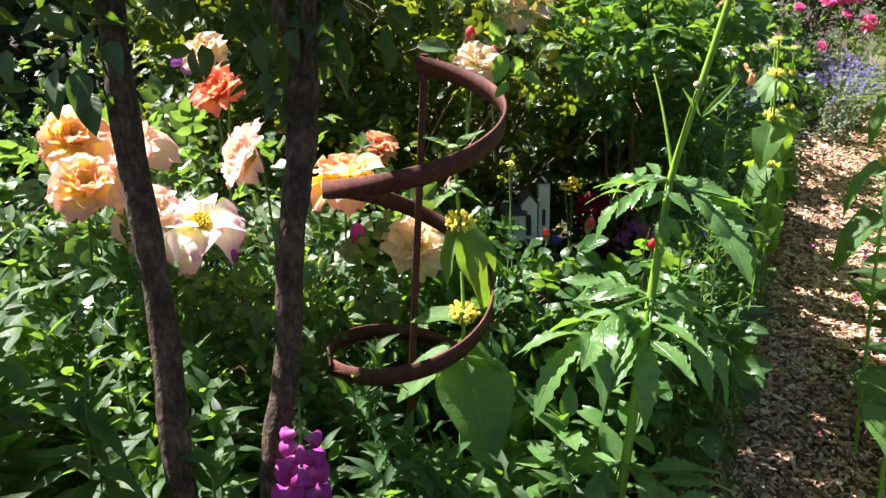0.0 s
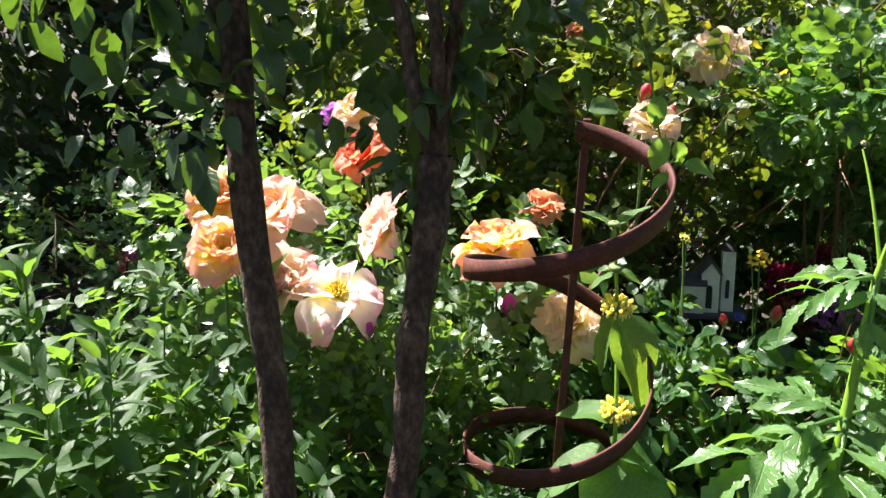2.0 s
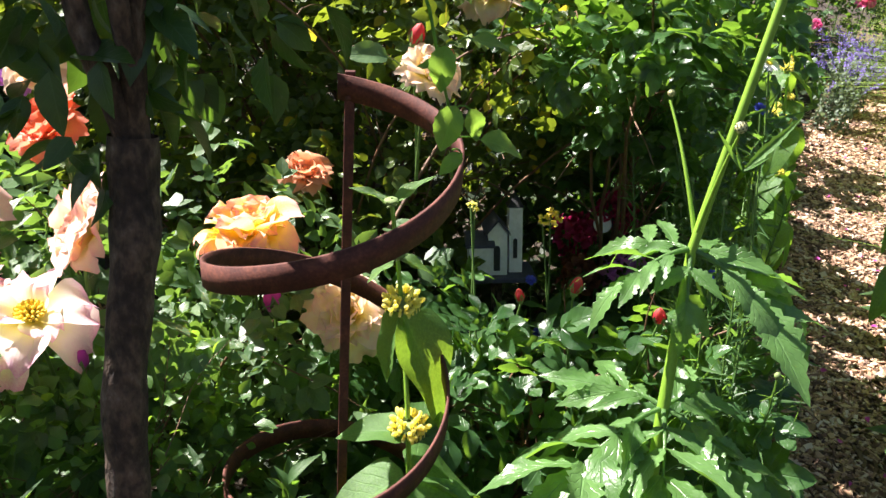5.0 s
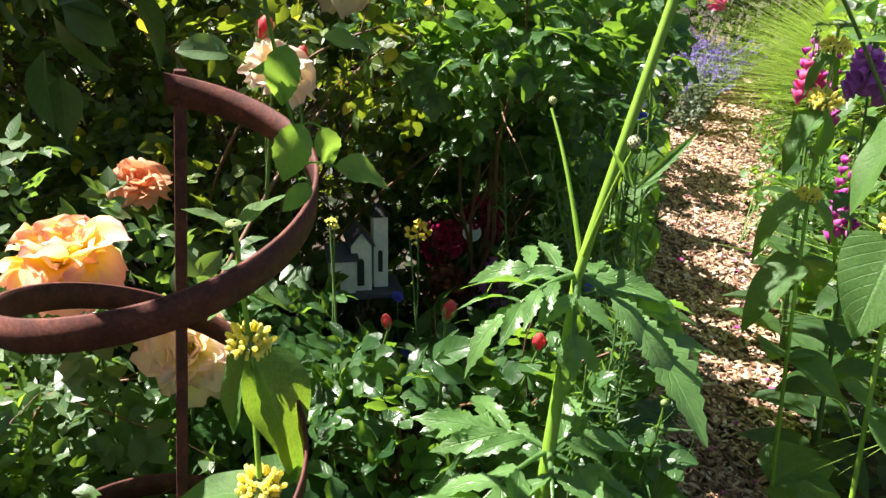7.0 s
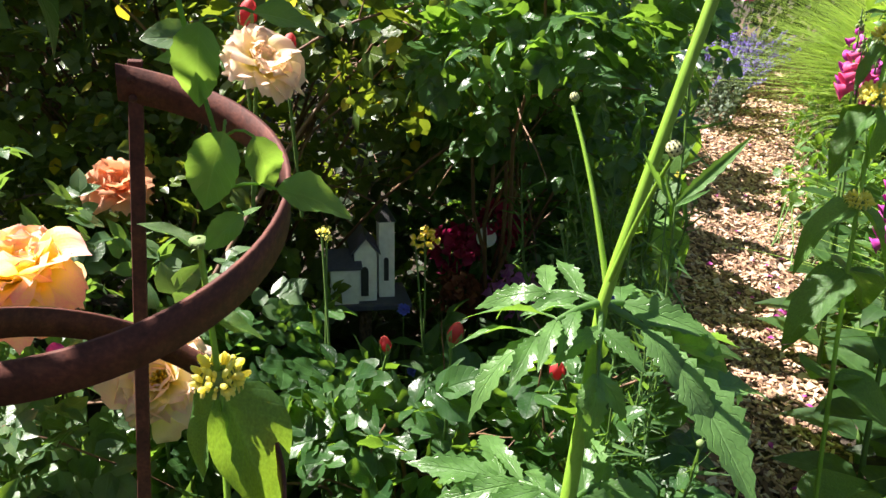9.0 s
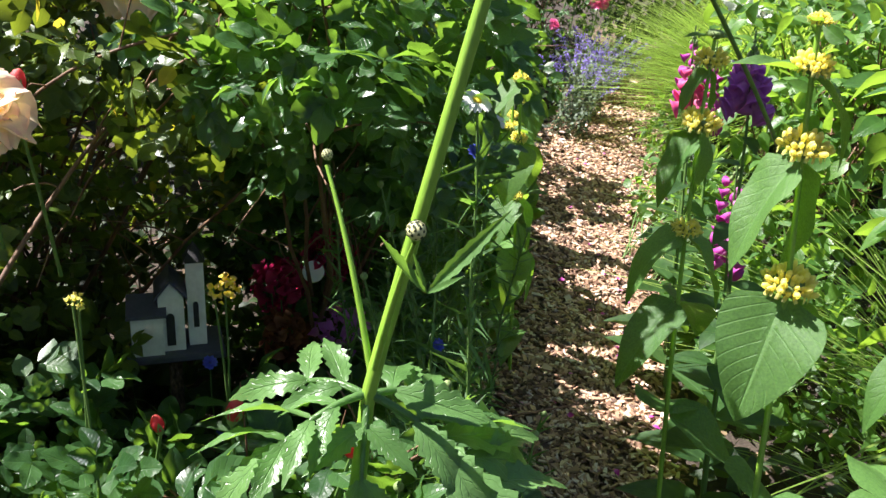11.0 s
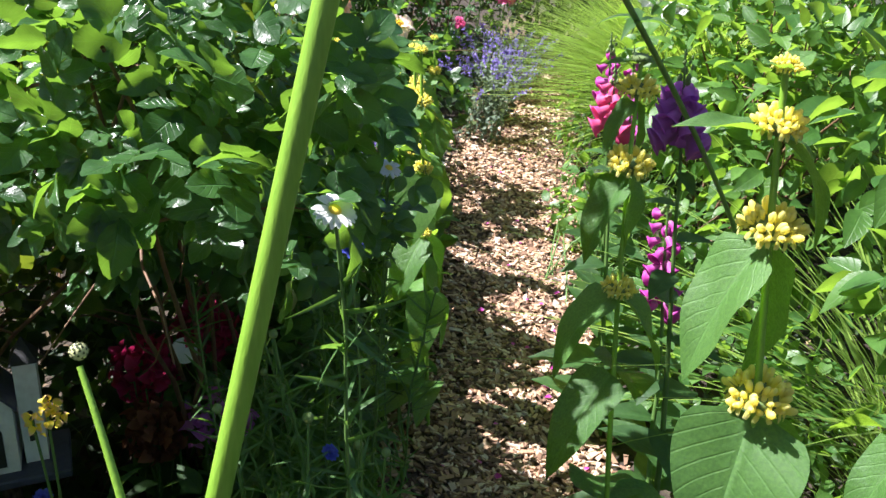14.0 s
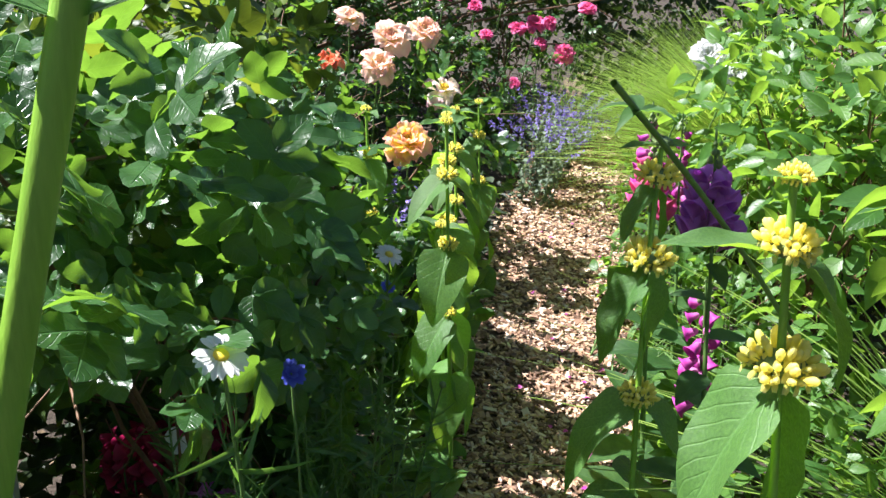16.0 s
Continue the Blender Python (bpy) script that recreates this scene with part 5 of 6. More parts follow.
# ---- foxgloves ----
def bell_mesh(mat):
    key = "bell_" + mat
    if key not in HIP:
        prof = [(0.06, 0.0), (0.20, 0.10), (0.27, 0.30), (0.32, 0.60), (0.42, 0.84), (0.60, 0.96), (0.56, 0.99), (0.36, 0.83), (0.24, 0.4)]
        v, f, uv = lathe(prof, 9)
        HIP[key] = mesh_arrays("bell", v, f, uv, mat)
    return HIP[key]


def foxglove(x, y, top, low, mat, bells, size, label, lean=(0, 0)):
    x, y = foot(x, y, (top + low) / 2)
    lean = (RISE[0] * top, RISE[1] * top)
    ob = thing("foxglove", x, y, 0, label, "foxglove", "foxgloves")
    m = Mass()
    start, tip = np.array((x, y, 0)), np.array((x + lean[0] * 1.05, y + lean[1] * 1.05, top + 0.05))
    line = bent(start, tip, 0, 12, 0.002)
    m.tube(line, np.linspace(0.0075, 0.002, 12), 8)
    m.build("stem", "stem", ob)
    me = bell_mesh(mat)
    for k in range(bells):
        t = k / max(1, bells - 1)
        z = low + (top - low) * t
        c = Vector((x + lean[0] * z / top, y + lean[1] * z / top, z)) - Vector((x, y, 0))
        az = k * 2.4 + 0.4 * math.sin(k)
        s = size * (1.05 - 0.45 * t)
        d = Vector((math.cos(az), math.sin(az), -0.55 - 0.25 * pr.random())).normalized()
        o = part("bell", me, None, ob)
        o.matrix_local = frame_matrix(c + Vector((d.x, d.y, 0)) * 0.008, d.cross(Vector((0, 0, 1))), d, s)
    b = Mass()
    n = 10
    a = np.arange(n) * 2.4
    b.add(lathe([(0.001, -1), (0.6, -0.5), (0.7, 0.2), (0.3, 0.9), (0.01, 1.1)], 7), np.stack([x + lean[0] + 0.008 * np.cos(a), y + lean[1] + 0.008 * np.sin(a), top + 0.05 * np.arange(n) / n], -1), np.tile(np.eye(3), (n, 1, 1)), np.linspace(0.008, 0.003, n))
    b.build("tip", "calyx", ob)
    lf = Mass()
    n = 16
    a = np.arange(n) * 2.4
    h = np.linspace(0.03, low - 0.06, n)
    d = np.stack([np.cos(a), np.sin(a), 0.4 - 0.5 * h], -1)
    scatter(lf, "broad", np.stack([x + lean[0] * h / top, y + lean[1] * h / top, h], -1), d, np.tile(UP, (n, 1)), np.linspace(0.20, 0.06, n))
    lf.build("foliage", "phlox_leaf", ob)


foxglove(1.453, 2.215, 1.045, 0.960, "purple", 26, 0.042, "purple foxglove with a crowded head of bells", (0.0, 0.0))
foxglove(1.60, 2.315, 0.735, 0.545, "magenta", 20, 0.036, "magenta foxglove with a narrow spike of bells")
foxglove(1.70, 2.72, 0.87, 0.78, "hot_pink", 10, 0.046, "rosy pink foxglove in bright sun")
foxglove(1.78, 2.86, 0.90, 0.76, "magenta", 12, 0.036, "magenta foxglove behind the sage plants")
foxglove(-0.105, 0.985, 0.68, 0.56, "magenta", 18, 0.040, "deep magenta foxglove low among leafy stems")
foxglove(2.05, 3.1, 0.80, 0.60, "magenta", 14, 0.036, "magenta foxglove further along the path")


# ---- grasses ----
ARCH = blade(strap, 9, 1, 0.2, 0.85, width=0.0048)
ARCH2 = blade(strap, 9, 1, 0.2, 0.55, width=0.0048)


def grass_clump(x, y, count, length, spread, label, mat="grass_blade"):
    ob = thing("grass_clump", x, y, 0, label, "ornamental grass")
    for tpl, share in ((ARCH, 0.6), (ARCH2, 0.4)):
        n = int(count * share)
        a = rng.uniform(0, 6.28, n)
        d = np.stack([np.cos(a) * spread, np.sin(a) * spread, np.full(n, 1.0)], -1) * 1.0 + rng.normal(size=(n, 3)) * 0.12
        out = np.stack([np.cos(a), np.sin(a), np.full(n, 0.0)], -1)
        m = Mass()
        m.add(tpl, np.stack([x + rng.normal(size=n) * 0.05, y + rng.normal(size=n) * 0.05, np.zeros(n)], -1), bases(d, UP * 0.5 - out), np.stack([np.full(n, length)] * 3, -1) * rng.uniform(0.6, 1.15, n)[:, None])
        m.build("foliage" if tpl is ARCH else "plume", mat, ob)
    return ob


grass_clump(3.27, 4.05, 4600, 1.02, 0.30, "fountain of fine pale green feather grass beside the path")
grass_clump(3.55, 4.42, 3000, 1.02, 0.32, "fine pale green feather grass behind the first clump")
grass_clump(2.30, 2.00, 260, 1.05, 0.35, "thin straw-coloured grass arching over the bed")
grass_clump(2.02, 1.75, 200, 0.55, 0.35, "thin grass blades among the sage plants")


# ---- catmint, upright leafy perennials, feathery daisies ----
def catmint(x, y, stems, height, label):
    ob = thing("catmint", x, y, 0, label, "catmint", "catmints")
    lv, fl = Mass(), Mass()
    for k in range(stems):
        a = rng.uniform(0, 6.28)
        s = rng.uniform(0.15, 0.75)
        tip = np.array((x + math.cos(a) * s * height, y + math.sin(a) * s * height, height * rng.uniform(0.7, 1.1)))
        line = bent((x + rng.normal() * 0.05, y + rng.normal() * 0.05, 0), tip, 0.05, 12)
        m = Mass()
        m.tube(line, np.linspace(0.002, 0.0012, 12), 4)
        m.build("stem", "nepeta_leaf", ob)
        n = 26
        t = np.linspace(0.05, 0.72, n)
        p = np.stack([np.interp(t, np.linspace(0, 1, 12), line[:, i]) for i in range(3)], -1)
        d = unit(rng.normal(size=(n, 3)) + np.array((0, 0, 0.2)))
        scatter(lv, "small", p, d, unit(UP + rng.normal(size=(n, 3)) * 0.4), rng.uniform(0.018, 0.032, n))
        n = 26
        t = rng.uniform(0.66, 1.0, n)
        p = np.stack([np.interp(t, np.linspace(0, 1, 12), line[:, i]) for i in range(3)], -1)
        scatter(fl, "small", p, unit(rng.normal(size=(n, 3))), unit(rng.normal(size=(n, 3))), rng.uniform(0.010, 0.018, n))
    lv.build("foliage", "nepeta_leaf", ob)
    fl.build("blossom", "violet", ob)


catmint(2.56, 4.78, 34, 0.40, "grey-leaved catmint with violet flower spikes spilling on the path")
catmint(2.38, 4.50, 24, 0.42, "grey-leaved catmint with violet flower spikes")
catmint(2.78, 5.15, 26, 0.36, "grey-leaved catmint with violet flower spikes at the path's end")
catmint(1.25, 3.62, 20, 0.52, "pale blue catmint between the roses")


def upright(x, y, stems, height, size, label, leaf="phlox_leaf", kind="lance", name="leafy_perennial", spread=0.10, top_tuft=True, gap=0.035):
    """Many straight stems set with whorled narrow leaves."""
    ob = thing(name, x, y, 0, label, "perennial")
    lv = Mass()
    for k in range(stems):
        bx, by = x + rng.normal() * spread, y + rng.normal() * spread
        h = height * rng.uniform(0.75, 1.08)
        line = bent((bx, by, 0), (bx + RISE[0] * h + rng.normal() * 0.05, by + RISE[1] * h + rng.normal() * 0.05, h), 0, 10, 0.003)
        m = Mass()
        m.tube(line, np.linspace(0.0032, 0.0018, 10), 6)
        m.build("stem", "stem", ob)
        n = int(h / gap)
        t = np.linspace(0.08, 1.0, n)
        p = np.stack([np.interp(t, np.linspace(0, 1, 10), line[:, i]) for i in range(3)], -1)
        for turn in range(4):
            a = np.arange(n) * 1.1 + turn * 1.57 + k + rng.normal(size=n) * 0.5
            up = 0.35 + 1.1 * np.clip((t - 0.85) / 0.15, 0, 1) + rng.normal(size=n) * 0.35
            d = np.stack([np.cos(a), np.sin(a), up], -1)
            scatter(lv, kind, p + rng.normal(size=(n, 3)) * 0.006, d, np.tile(UP, (n, 1)) - d * 0.1 + rng.normal(size=(n, 3)) * 0.25, size * (0.55 + 0.6 * np.sin(np.pi * np.clip(t * 0.9, 0, 1))) * rng.uniform(0.55, 1.35, n))
    lv.build("foliage", leaf, ob)
    return ob


for ux, uy, ns, hh in [(-0.62, 0.82, 9, 0.86), (-0.46, 0.74, 8, 0.72), (-0.80, 0.98, 9, 0.95), (-0.62, 1.10, 7, 0.78), (-0.95, 0.82, 8, 0.92), (-0.10, 0.82, 6, 0.46), (-0.85, 0.62, 8, 0.86), (-0.35, 1.05, 7, 0.62)]:
    upright(ux, uy, ns, hh, 0.085, "leafy clump of upright green stems with narrow leaves")
for ux, uy, ns, hh in [(-0.02, 1.06, 7, 0.50), (0.12, 1.06, 7, 0.48), (0.24, 1.12, 6, 0.46), (0.02, 1.22, 6, 0.52), (-0.12, 1.26, 5, 0.54), (-0.28, 1.24, 6, 0.46)]:
    upright(ux, uy, ns, hh, 0.075, "young leafy stems around the foot of the metal spiral", spread=0.05)
upright(0.30, 1.06, 6, 0.40, 0.06, "bright green low leafy stems at the bed's edge", kind="broad", leaf="shrub_leaf", spread=0.06)
upright(0.34, 1.27, 5, 0.50, 0.09, "broad-leaved young perennial stems beside the metal spiral", kind="broad", leaf="scabious_leaf", spread=0.05, gap=0.06)
upright(0.40, 1.16, 5, 0.36, 0.05, "bright green low leafy stems at the bed's edge", kind="broad", leaf="shrub_leaf", spread=0.06)


def petals_ring(mass, centre, face, count, inner, length, wide, lift):
    z = unit(np.array(face, float))
    b = bases(np.cross(z, (0.3, 0.9, 0.2))[None], z[None])[0]
    a = np.arange(count) * 2 * math.pi / count + rng.normal(size=count) * 0.08
    d = np.cos(a)[:, None] * b[:, 0] + np.sin(a)[:, None] * b[:, 1]
    tpl = blade(lambda t: 0.55 + 0.45 * math.sin(t * 2.6) if t < 0.97 else 0.3, 4, 1, 0.2, 0.10, width=0.5)
    mass.add(tpl, np.array(centre) + d * inner, bases(d + z * lift + rng.normal(size=(count, 3)) * 0.06, np.tile(z, (count, 1))), np.stack([np.full(count, wide), np.full(count, length), np.full(count, length)], -1))


def daisy_plant(x, y, heads, stems, label):
    """Feathery plant: thin stems with thread-like leaves, some carrying daisy heads (place, size)."""
    ob = thing("daisy", x, y, 0, label, "daisy", "daisies")
    lv = Mass()
    tips = [h[0] for h in heads]
    for _ in range(stems):
        h = rng.uniform(0.45, 0.85)
        tips.append((x + RISE[0] * h + rng.normal() * 0.09, y + RISE[1] * h + rng.normal() * 0.09, h))
    for tip in tips:
        line = bent((x + rng.normal() * 0.05, y + rng.normal() * 0.05, 0), tip, 0.0, 12, 0.004)
        m = Mass()
        m.tube(line, np.linspace(0.0028, 0.0014, 12), 6)
        m.build("stem", "stem", ob)
        n = 130
        t = rng.uniform(0.1, 0.95, n)
        p = np.stack([np.interp(t, np.linspace(0, 1, 12), line[:, i]) for i in range(3)], -1)
        d = unit(rng.normal(size=(n, 3)) + UP * 0.5)
        scatter(lv, "needle", p, d, unit(rng.normal(size=(n, 3))), rng.uniform(0.02, 0.065, n))
    lv.build("foliage", "feather_leaf", ob)
    for tip in tips[len(heads):]:
        m = Mass()
        m.add(lathe([(0.001, -1), (0.8, -0.6), (1.0, 0.1), (0.6, 0.8), (0.01, 1.0)], 8), np.array([tip]), np.eye(3)[None], 0.006)
        m.build("bud", "calyx", ob)
    for place, size in heads:
        eye = Mass()
        face = unit(np.array((0.1, -0.35, 0.9)))
        b = bases(np.cross(face, (0.3, 0.9, 0.2))[None], face[None])
        eye.add(lathe([(0.30, -0.10), (0.30, 0.02), (0.24, 0.10), (0.12, 0.14), (0.001, 0.15)], 12), np.array([place]), b, size * 0.5)
        head = eye.build("flower_head", "daisy_eye", ob)
        pm = Mass()
        petals_ring(pm, place, face, 22, size * 0.14, size * 0.36, size * 0.15, -0.02)
        ring = part("petal_ring", pm.mesh("petal_ring", "white_petal"), None, head)
        ring.location = -Vector(ob.location)


daisy_plant(0.72, 1.50, [((0.691, 1.705, 1.120), 0.036)], 13, "feathery ox-eye daisy with one white open flower")
daisy_plant(0.84, 1.78, [], 12, "feathery green stems with round flower buds")
daisy_plant(0.95, 2.08, [((1.0, 2.35, 0.86), 0.045)], 8, "feathery daisy with a white flower among dark leaves")
daisy_plant(0.80, 1.95, [], 7, "feathery green stems with round flower buds")


def cornflower(x, y, z, label="bright blue cornflower on a thin stem"):
    fx, fy = foot(x, y, z)
    ob = thing("cornflower", fx, fy, 0, label, "cornflower", "cornflowers")
    m = Mass()
    m.tube(bent((fx, fy, 0), (x, y, z), 0, 8, 0.004), np.linspace(0.002, 0.0013, 8), 5)
    m.build("stem", "stem", ob)
    f = Mass()
    petals_ring(f, (x, y, z), (0.1, -0.5, 0.8), 11, 0.002, 0.012, 0.007, 0.35)
    petals_ring(f, (x, y, z), (0.1, -0.5, 0.8), 7, 0.001, 0.007, 0.005, 0.9)
    f.build("flower", "cornflower", ob)


for place in ((0.449, 2.15, 0.471), (0.765, 1.86, 0.995), (0.47, 2.1, 0.36), (0.83, 2.05, 0.55), (0.33, 2.0, 0.34), (1.05, 2.5, 0.72), (-0.62, 1.75, 0.70), (-0.68, 1.72, 0.72)):
    cornflower(*place)


# ---- flower tufts round the ornament ----
def tuft(x, y, z, radius, mat, count, label, category, name):
    fx, fy = foot(x, y, z)
    ob = thing(name, fx, fy, 0, label, category)
    m = Mass()
    d = unit(rng.normal(size=(count, 3)) + np.array((0, -0.2, 0.35)))
    p = np.array((x, y, z)) + d * radius * rng.uniform(0.5, 1.0, count)[:, None]
    tpl = blade(ovate, 4, 1, 0.5, 0.3, wave=0.3, width=0.5)
    m.add(tpl, p, bases(unit(d + rng.normal(size=(count, 3)) * 0.7), d + rng.normal(size=(count, 3)) * 0.5), rng.uniform(0.35, 0.62, count) * min(radius, 0.05))
    m.build("flower_head", mat, ob)
    for k in range(7 if radius > 0.03 else 2):
        s = Mass()
        s.tube(bent((fx + rng.normal() * 0.02, fy + rng.normal() * 0.02, 0), (x + rng.normal() * radius * 0.4, y + rng.normal() * radius * 0.4, z), 0, 7, 0.003), np.linspace(0.0026, 0.0018, 7), 5)
        s.build("stem", "stem", ob)
    lv = Mass()
    n = 26
    a = np.arange(n) * 2.4
    h = np.linspace(0.02, z * 0.7, n)
    scatter(lv, "lance", np.stack([fx + RISE[0] * h, fy + RISE[1] * h, h], -1), np.stack([np.cos(a), np.sin(a), 0 * h + 0.5], -1), np.tile(UP, (n, 1)), np.full(n, 0.08))
    lv.build("foliage", "phlox_leaf", ob)
    return ob


tuft(0.625, 2.50, 0.410, 0.062, "maroon", 130, "dark maroon ruffled flower head in deep shade", "flower", "garden_flower")
tuft(0.735, 2.54, 0.455, 0.050, "maroon", 90, "dark maroon ruffled flower head beside its twin", "flower", "garden_flower")
tuft(0.625, 2.41, 0.335, 0.050, "dry_petal", 120, "faded rust-brown dried flower head in shade", "flower", "garden_flower")
tuft(0.735, 2.36, 0.380, 0.052, "purple", 70, "deep purple flower cluster in shade", "flower", "garden_flower")
tuft(0.466, 2.09, 0.660, 0.022, "gold", 40, "small faded yellow flower on a toothed stem", "flower", "garden_flower")
tuft(-0.70, 1.68, 0.66, 0.028, "hot_pink", 60, "small bright pink flower head in the bed", "flower", "garden_flower")
tuft(0.27, 1.822, 0.815, 0.010, "sage_yellow", 30, "thin stem with a tuft of tiny yellow buds", "flower", "garden_flower")
tuft(-1.15, 2.0, 0.55, 0.03, "hot_pink", 40, "pink flower head among fine leaves", "flower", "garden_flower")


# ---- white birdhouse ----
def box(bm, x0, x1, y0, y1, z0, z1):
    vs = [bm.verts.new((x, y, z)) for x in (x0, x1) for y in (y0, y1) for z in (z0, z1)]
    for q in ((0, 1, 3, 2), (4, 6, 7, 5), (0, 4, 5, 1), (2, 3, 7, 6), (0, 2, 6, 4), (1, 5, 7, 3)):
        bm.faces.new([vs[i] for i in q])


def arch_panel(name, parent, cx, y, z0, w, h, mat, depth=0.004):
    b = bmesh.new()
    pts = [(-w / 2, 0), (w / 2, 0)] + [(w / 2 * math.cos(a), h - w / 2 + w / 2 * math.sin(a)) for a in np.linspace(0, math.pi, 9)]
    front = [b.verts.new((cx + px, y - depth, z0 + pz)) for px, pz in pts]
    back = [b.verts.new((cx + px, y + depth, z0 + pz)) for px, pz in pts]
    b.faces.new(front)
    b.faces.new(back[::-1])
    for i in range(len(pts)):
        j = (i + 1) % len(pts)
        b.faces.new((front[i], back[i], back[j], front[j]))
    return part(name, b, mat, parent)


def birdhouse():
    ob = thing("birdhouse", 0.408, 2.26, 0.080, "white wooden birdhouse with slate-blue roofs on a post", "birdhouse")
    ob.rotation_euler = HILL.inverted().to_euler()
    ob.scale = (0.72, 0.85, 0.85)
    b = bmesh.new()
    box(b, -0.018, 0.018, -0.018, 0.018, -0.13, 0.36)
    part("post", b, "bark", ob)
    b = bmesh.new()
    box(b, -0.12, 0.13, -0.09, 0.09, 0.36, 0.376)
    bmesh.ops.bevel(b, geom=b.edges[:], offset=0.003, segments=1, affect="EDGES")
    part("platform", b, "slate_paint", ob)

    def gabled(name, x0, x1, y0, y1, z0, z1, ridge, over, mat):
        b = bmesh.new()
        xm = (x0 + x1) / 2
        for s in (-1, 1):
            xe = xm + s * ((x1 - x0) / 2 + over)
            quad = [(xm, y0 - over, ridge), (xm, y1 + over, ridge), (xe, y1 + over, z1 - over * 0.4), (xe, y0 - over, z1 - over * 0.4)]
            top = [b.verts.new((x, y, z + 0.006)) for x, y, z in quad]
            low = [b.verts.new((x, y, z)) for x, y, z in quad]
            b.faces.new(top)
            b.faces.new(low[::-1])
            for i in range(4):
                j = (i + 1) % 4
                b.faces.new((top[i], low[i], low[j], top[j]))
        part(name, b, mat, ob)

    def walls(name, x0, x1, y0, y1, z0, z1, ridge=None):
        b = bmesh.new()
        if ridge is None:
            box(b, x0, x1, y0, y1, z0, z1)
        else:
            xm = (x0 + x1) / 2
            prof = [(x0, z0), (x1, z0), (x1, z1), (xm, ridge), (x0, z1)]
            fr = [b.verts.new((x, y0, z)) for x, z in prof]
            bk = [b.verts.new((x, y1, z)) for x, z in prof]
            b.faces.new(fr)
            b.faces.new(bk[::-1])
            for i in range(5):
                j = (i + 1) % 5
                b.faces.new((fr[i], bk[i], bk[j], fr[j]))
        return part(name, b, "white_paint", ob)

    walls("annex", -0.105, -0.025, -0.075, -0.005, 0.376, 0.465)
    b = bmesh.new()
    box(b, -0.115, -0.015, -0.085, 0.005, 0.465, 0.472)
    for v in b.verts:
        if v.co.y > 0:
            v.co.z += 0.026
    part("annex_roof", b, "slate_paint", ob)
    walls("nave", -0.035, 0.030, -0.055, 0.07, 0.376, 0.500, 0.535)
    gabled("nave_roof", -0.035, 0.030, -0.055, 0.07, 0.376, 0.500, 0.537, 0.010, "slate_paint")
    arch_panel("entrance", ob, -0.006, -0.055, 0.390, 0.022, 0.075, "black_paint")
    walls("tower", 0.040, 0.086, -0.03, 0.03, 0.376, 0.572)
    arch_panel("tower_window", ob, 0.061, -0.03, 0.42, 0.014, 0.06, "black_paint")
    b = bmesh.new()
    apex = b.verts.new((0.063, 0.0, 0.615))
    ring = [b.verts.new(q) for q in ((0.034, -0.037, 0.572), (0.092, -0.037, 0.572), (0.092, 0.037, 0.572), (0.034, 0.037, 0.572))]
    for i in range(4):
        b.faces.new((ring[i], ring[(i + 1) % 4], apex))
    b.faces.new(ring[::-1])
    part("spire", b, "black_paint", ob)


birdhouse()


def plant_tag():
    ob = thing("plant_tag", 0.74, 2.38, 0, "round white disc tag hanging from a bent wire stake", "plant tag")
    m = Mass()
    pts = [(0.74, 2.38, -0.02), (0.732, 2.43, 0.2), (0.722, 2.492, 0.44), (0.718, 2.495, 0.485), (0.705, 2.49, 0.497), (0.695, 2.485, 0.488), (0.693, 2.485, 0.477)]
    m.tube(pts, 0.0012, 6)
    m.build("wire", "slate_paint", ob)
    d = Mass()
    face = np.array((-0.15, -0.75, 0.62))
    d.add(lathe([(0.001, 0.06), (0.80, 0.06), (0.84, 0.10), (0.98, 0.10), (1.0, 0.0), (0.98, -0.1), (0.001, -0.1)], 24), np.array([(0.691, 2.484, 0.453)]), bases(np.cross(face, (0.3, 0.9, 0.2))[None], face[None]), 0.0245)
    d.build("disc", "glass_white", ob)


plant_tag()


# ---- low ground cover in the beds, fallen petals, yellow leaves ----
def ground_cover():
    n = 26000
    p = np.stack([rng.uniform(-2.6, 3.9, n), rng.uniform(-3.2, 5.6, n), rng.uniform(0.03, 0.22, n) ** 1.0], -1)
    off = p[:, 0] - path_middle(p[:, 1])
    ok = (np.abs(off) > 0.34) & keep_out(p, [((0.3, 2.05, 0), (0.55, 2.6, 0.3))])
    p = p[ok]
    n = len(p)
    m = Mass()
    a = rng.uniform(0, 6.28, n)
    d = np.stack([np.cos(a), np.sin(a), rng.uniform(0.0, 0.9, n)], -1)
    # added carpet of leaves, coloured dark for the shade between the bushes
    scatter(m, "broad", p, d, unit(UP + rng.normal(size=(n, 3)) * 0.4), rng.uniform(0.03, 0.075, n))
    tagged(new("ground_cover", m.mesh("ground_cover", "shade_dark_leaf")), "low filler leaves over the bed soil, green darkened for shade", "ground cover", kind="stuff")


ground_cover()


def fallen_petals():
    n = 60
    y = rng.uniform(1.6, 4.8, n)
    p = np.stack([path_middle(y) + rng.uniform(-0.28, 0.28, n), y, np.full(n, 0.020)], -1)
    m = Mass()
    a = rng.uniform(0, 6.28, n)
    scatter(m, "small", p, np.stack([np.cos(a), np.sin(a), 0 * a + 0.1], -1), UP + rng.normal(size=(n, 3)) * 0.3, rng.uniform(0.012, 0.026, n))
    tagged(new("fallen_petals", m.mesh("fallen_petals", "magenta")), "scattered pink and mauve fallen petals on the path", "petals", kind="stuff")


fallen_petals()


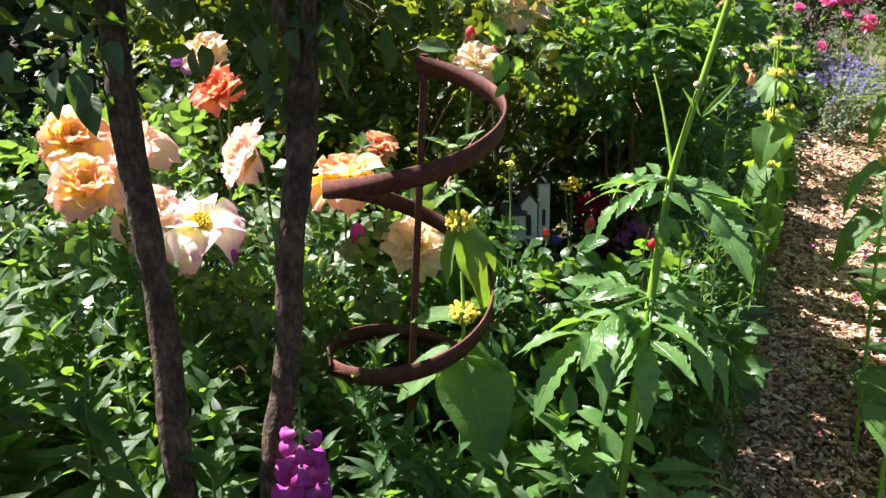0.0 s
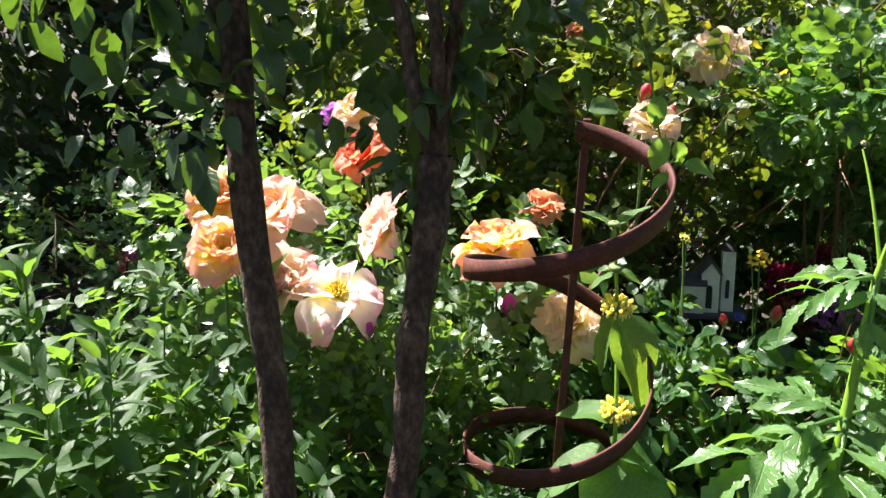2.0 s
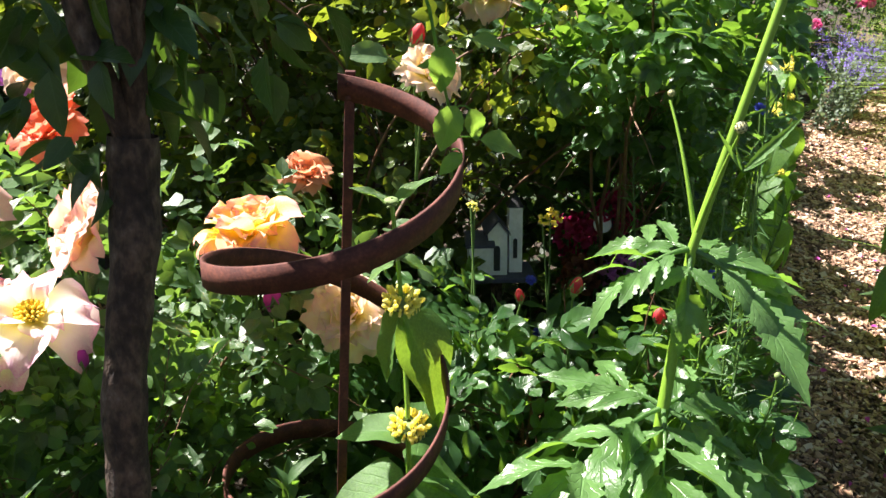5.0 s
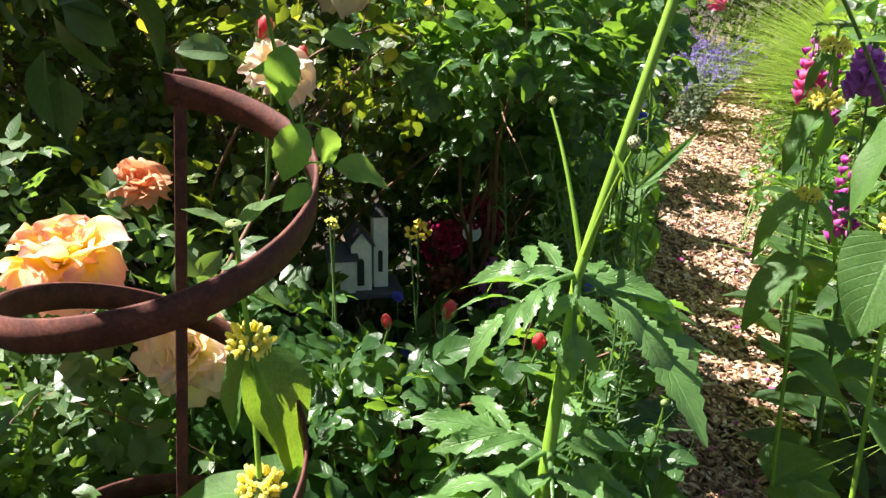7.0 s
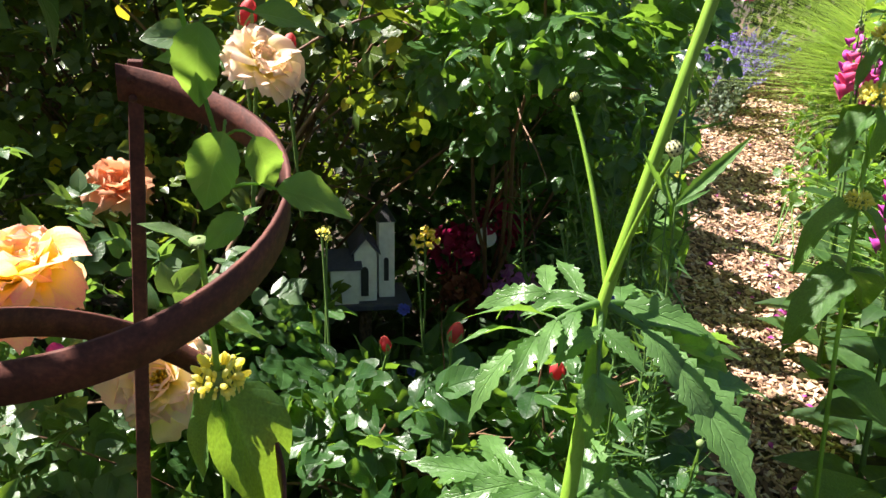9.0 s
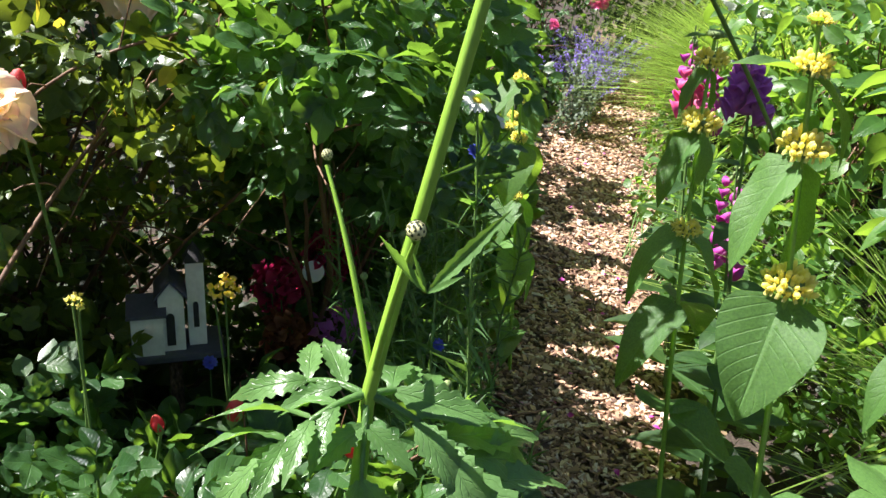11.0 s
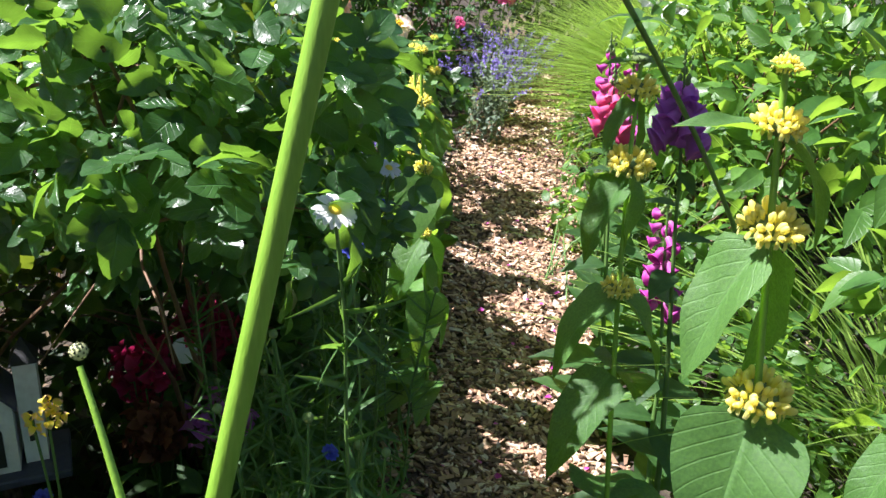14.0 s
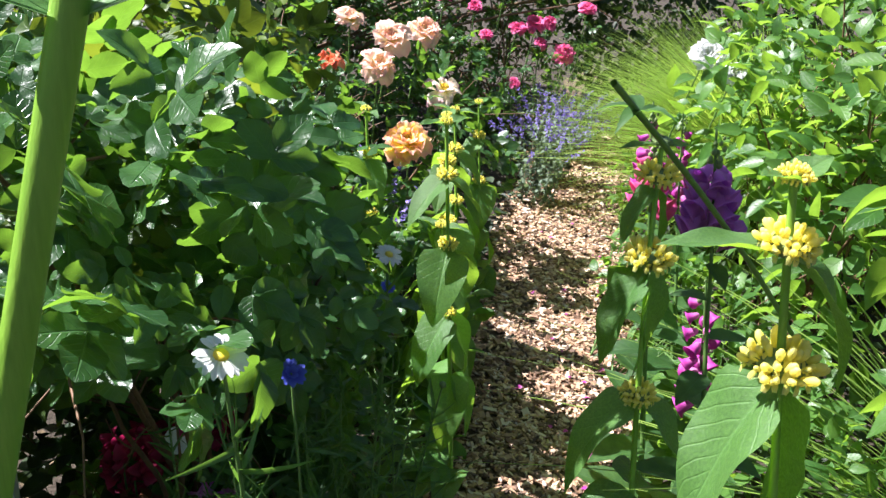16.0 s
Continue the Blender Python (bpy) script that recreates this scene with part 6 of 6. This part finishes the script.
def yellow_leaves():
    p, out = blob_points([((0.40, 2.25, 1.02), (0.40, 0.25, 0.18)), ((0.0, 2.5, 0.85), (0.6, 0.25, 0.35))], 90, 0.6)
    p = np.concatenate([p, np.array([(0.446, 2.044, 0.985), (0.449, 2.044, 0.960)])])
    n = len(p)
    m = Mass()
    scatter(m, "rose", p, unit(rng.normal(size=(n, 3)) * 0.5 - UP), unit(rng.normal(size=(n, 3)) + np.array((0, -1, 0.3))), rng.uniform(0.025, 0.04, n))
    at = Vector(rose_back.location)
    o = part("yellow_foliage", m.mesh("yellow_foliage", "yellow_leaf"), None, rose_back, "yellow ageing leaves")
    o.location = -at


yellow_leaves()


# ---- loose sprays, a second scabious stem, a white rose ----
def hanging_twig():
    """A thin twig that droops from the forked tree, with a few small leaves."""
    tip = np.array((0.178, 1.16, 1.205))
    line = bent((0.03, 1.24, 1.60), tip, 0.04, 12, 0.004)
    m = Mass()
    m.tube(line, np.linspace(0.0030, 0.0012, 12), 6)
    for offset, way, length, face in (((-0.010, 0.0, 0.072), (-0.12, -0.1, -1), 0.042, (-0.3, -1, 0.2)), ((0.0, -0.01, 0.024), (-0.30, -0.1, -0.95), 0.045, (-0.2, -1, 0.4)), ((0.013, 0.0, 0.018), (0.35, -0.1, -0.9), 0.034, (0.2, -1, 0.5)),
                                      ((0.024, 0.0, -0.010), (1, -0.1, -0.12), 0.042, (0, -0.5, 1)), ((0.008, -0.01, -0.020), (-0.8, -0.2, -0.6), 0.028, (-0.3, -1, 0.6)), ((0.013, 0.01, 0.075), (1, 0.1, -0.1), 0.036, (0, -0.3, 1)), ((-0.004, 0.01, 0.05), (-0.8, 0.1, 0.2), 0.030, (0, -0.5, 1))):
        scatter(m, "leaf_toothed", (tip + np.array(offset))[None], np.array([way], float), np.array([face], float), np.array([length]))
        m.tube(bent(tip + np.array((0, 0, offset[2])), tip + np.array(offset), 0.003, 4), 0.0008, 5)
    m.build("twig", "phlox_leaf_light", fork_tree, "drooping leafy twig")
    m = Mass()
    q = np.array([(0.115, 1.807, 1.082)])
    scatter(m, "rose_big", q, np.array([(-0.75, -0.35, 0.25)]), np.array([(0.1, -0.6, 0.8)]), np.array([0.07]))
    m.tube(bent((0.16, 1.92, 1.0), q[0], 0.01, 5), np.linspace(0.002, 0.0013, 5), 5)
    m.build("leaf_spray", "rose_leaf_pale", rose_back)


hanging_twig()


def arching_canes():
    """Long brown canes that arch out of the old rose, with side twigs and leaves."""
    for line, thick in (([(0.079, 1.969, 0.602), (0.188, 2.108, 0.763), (0.318, 2.265, 0.913), (0.555, 2.390, 1.040)], 0.0048),
                        ([(0.02, 2.30, 0.45), (0.10, 2.15, 0.85), (0.28, 2.05, 1.06), (0.62, 2.02, 1.14)], 0.0036), ([(0.15, 2.55, 0.40), (0.05, 2.30, 0.90), (-0.12, 2.15, 1.12), (-0.40, 2.12, 1.22)], 0.0036)):
        p = np.array(line)
        t = np.linspace(0, 1, len(p))
        tt = np.linspace(0, 1, 24)
        q = np.stack([np.interp(tt, t, p[:, i]) for i in range(3)], -1)
        for _ in range(12):
            q[1:-1] = 0.25 * q[:-2] + 0.5 * q[1:-1] + 0.25 * q[2:]
        q = np.concatenate([np.array([[q[0, 0] - 0.02, q[0, 1] + 0.04, -0.01]]), q])
        m = Mass()
        m.tube(q, np.linspace(thick, thick * 0.45, len(q)), 7)
        for k in range(8, 25, 3):
            tip = q[k] + unit(rng.normal(size=3) + np.array((0.3, -0.2, 0.3))) * rng.uniform(0.06, 0.14)
            m.tube(bent(q[k], tip, 0.01, 5, 0.003), np.linspace(thick * 0.4, thick * 0.2, 5), 5)
            lv = Mass()
            compound(lv, "rose", tip[None], unit(tip - q[k])[None], np.array([0.030]))
            lv.build("leaf_spray", "old_rose_leaf", rose_back)
        m.build("cane", "cane", rose_back, "long arching brown cane")


arching_canes()


def leaning_stem():
    ob = thing("giant_scabious", 2.55, 2.78, 0, "thin dark leaning scabious stem with a green bud", "perennial")
    m = Mass()
    m.tube(bent((2.55, 2.78, 0), (1.07, 1.925, 1.243), 0.05, 14), np.linspace(0.006, 0.0035, 14), 8)
    m.build("stem", "stem", ob)
    lf = Mass()
    n = 5
    a = np.arange(n) * 1.25
    scatter(lf, "lance", np.tile((1.127, 1.959, 1.205), (n, 1)), np.stack([np.cos(a), np.sin(a), 0 * a + 0.4], -1), np.tile(UP, (n, 1)), np.full(n, 0.05))
    lf.build("foliage", "phlox_leaf", ob)


leaning_stem()
for place, size in (((2.50, 3.70, 0.885), 0.10), ((2.62, 3.68, 0.82), 0.08)):
    bloom(fruit_shrub, place, size, "white_petal", 0.9, (-0.4, -0.75, 0.6), pr)

# turn the plan's plane into the hillside
for ob in list(scene.objects):
    if ob.parent is None and ob is not cam and ob is not sun:
        ob.matrix_basis = HILL @ ob.matrix_basis
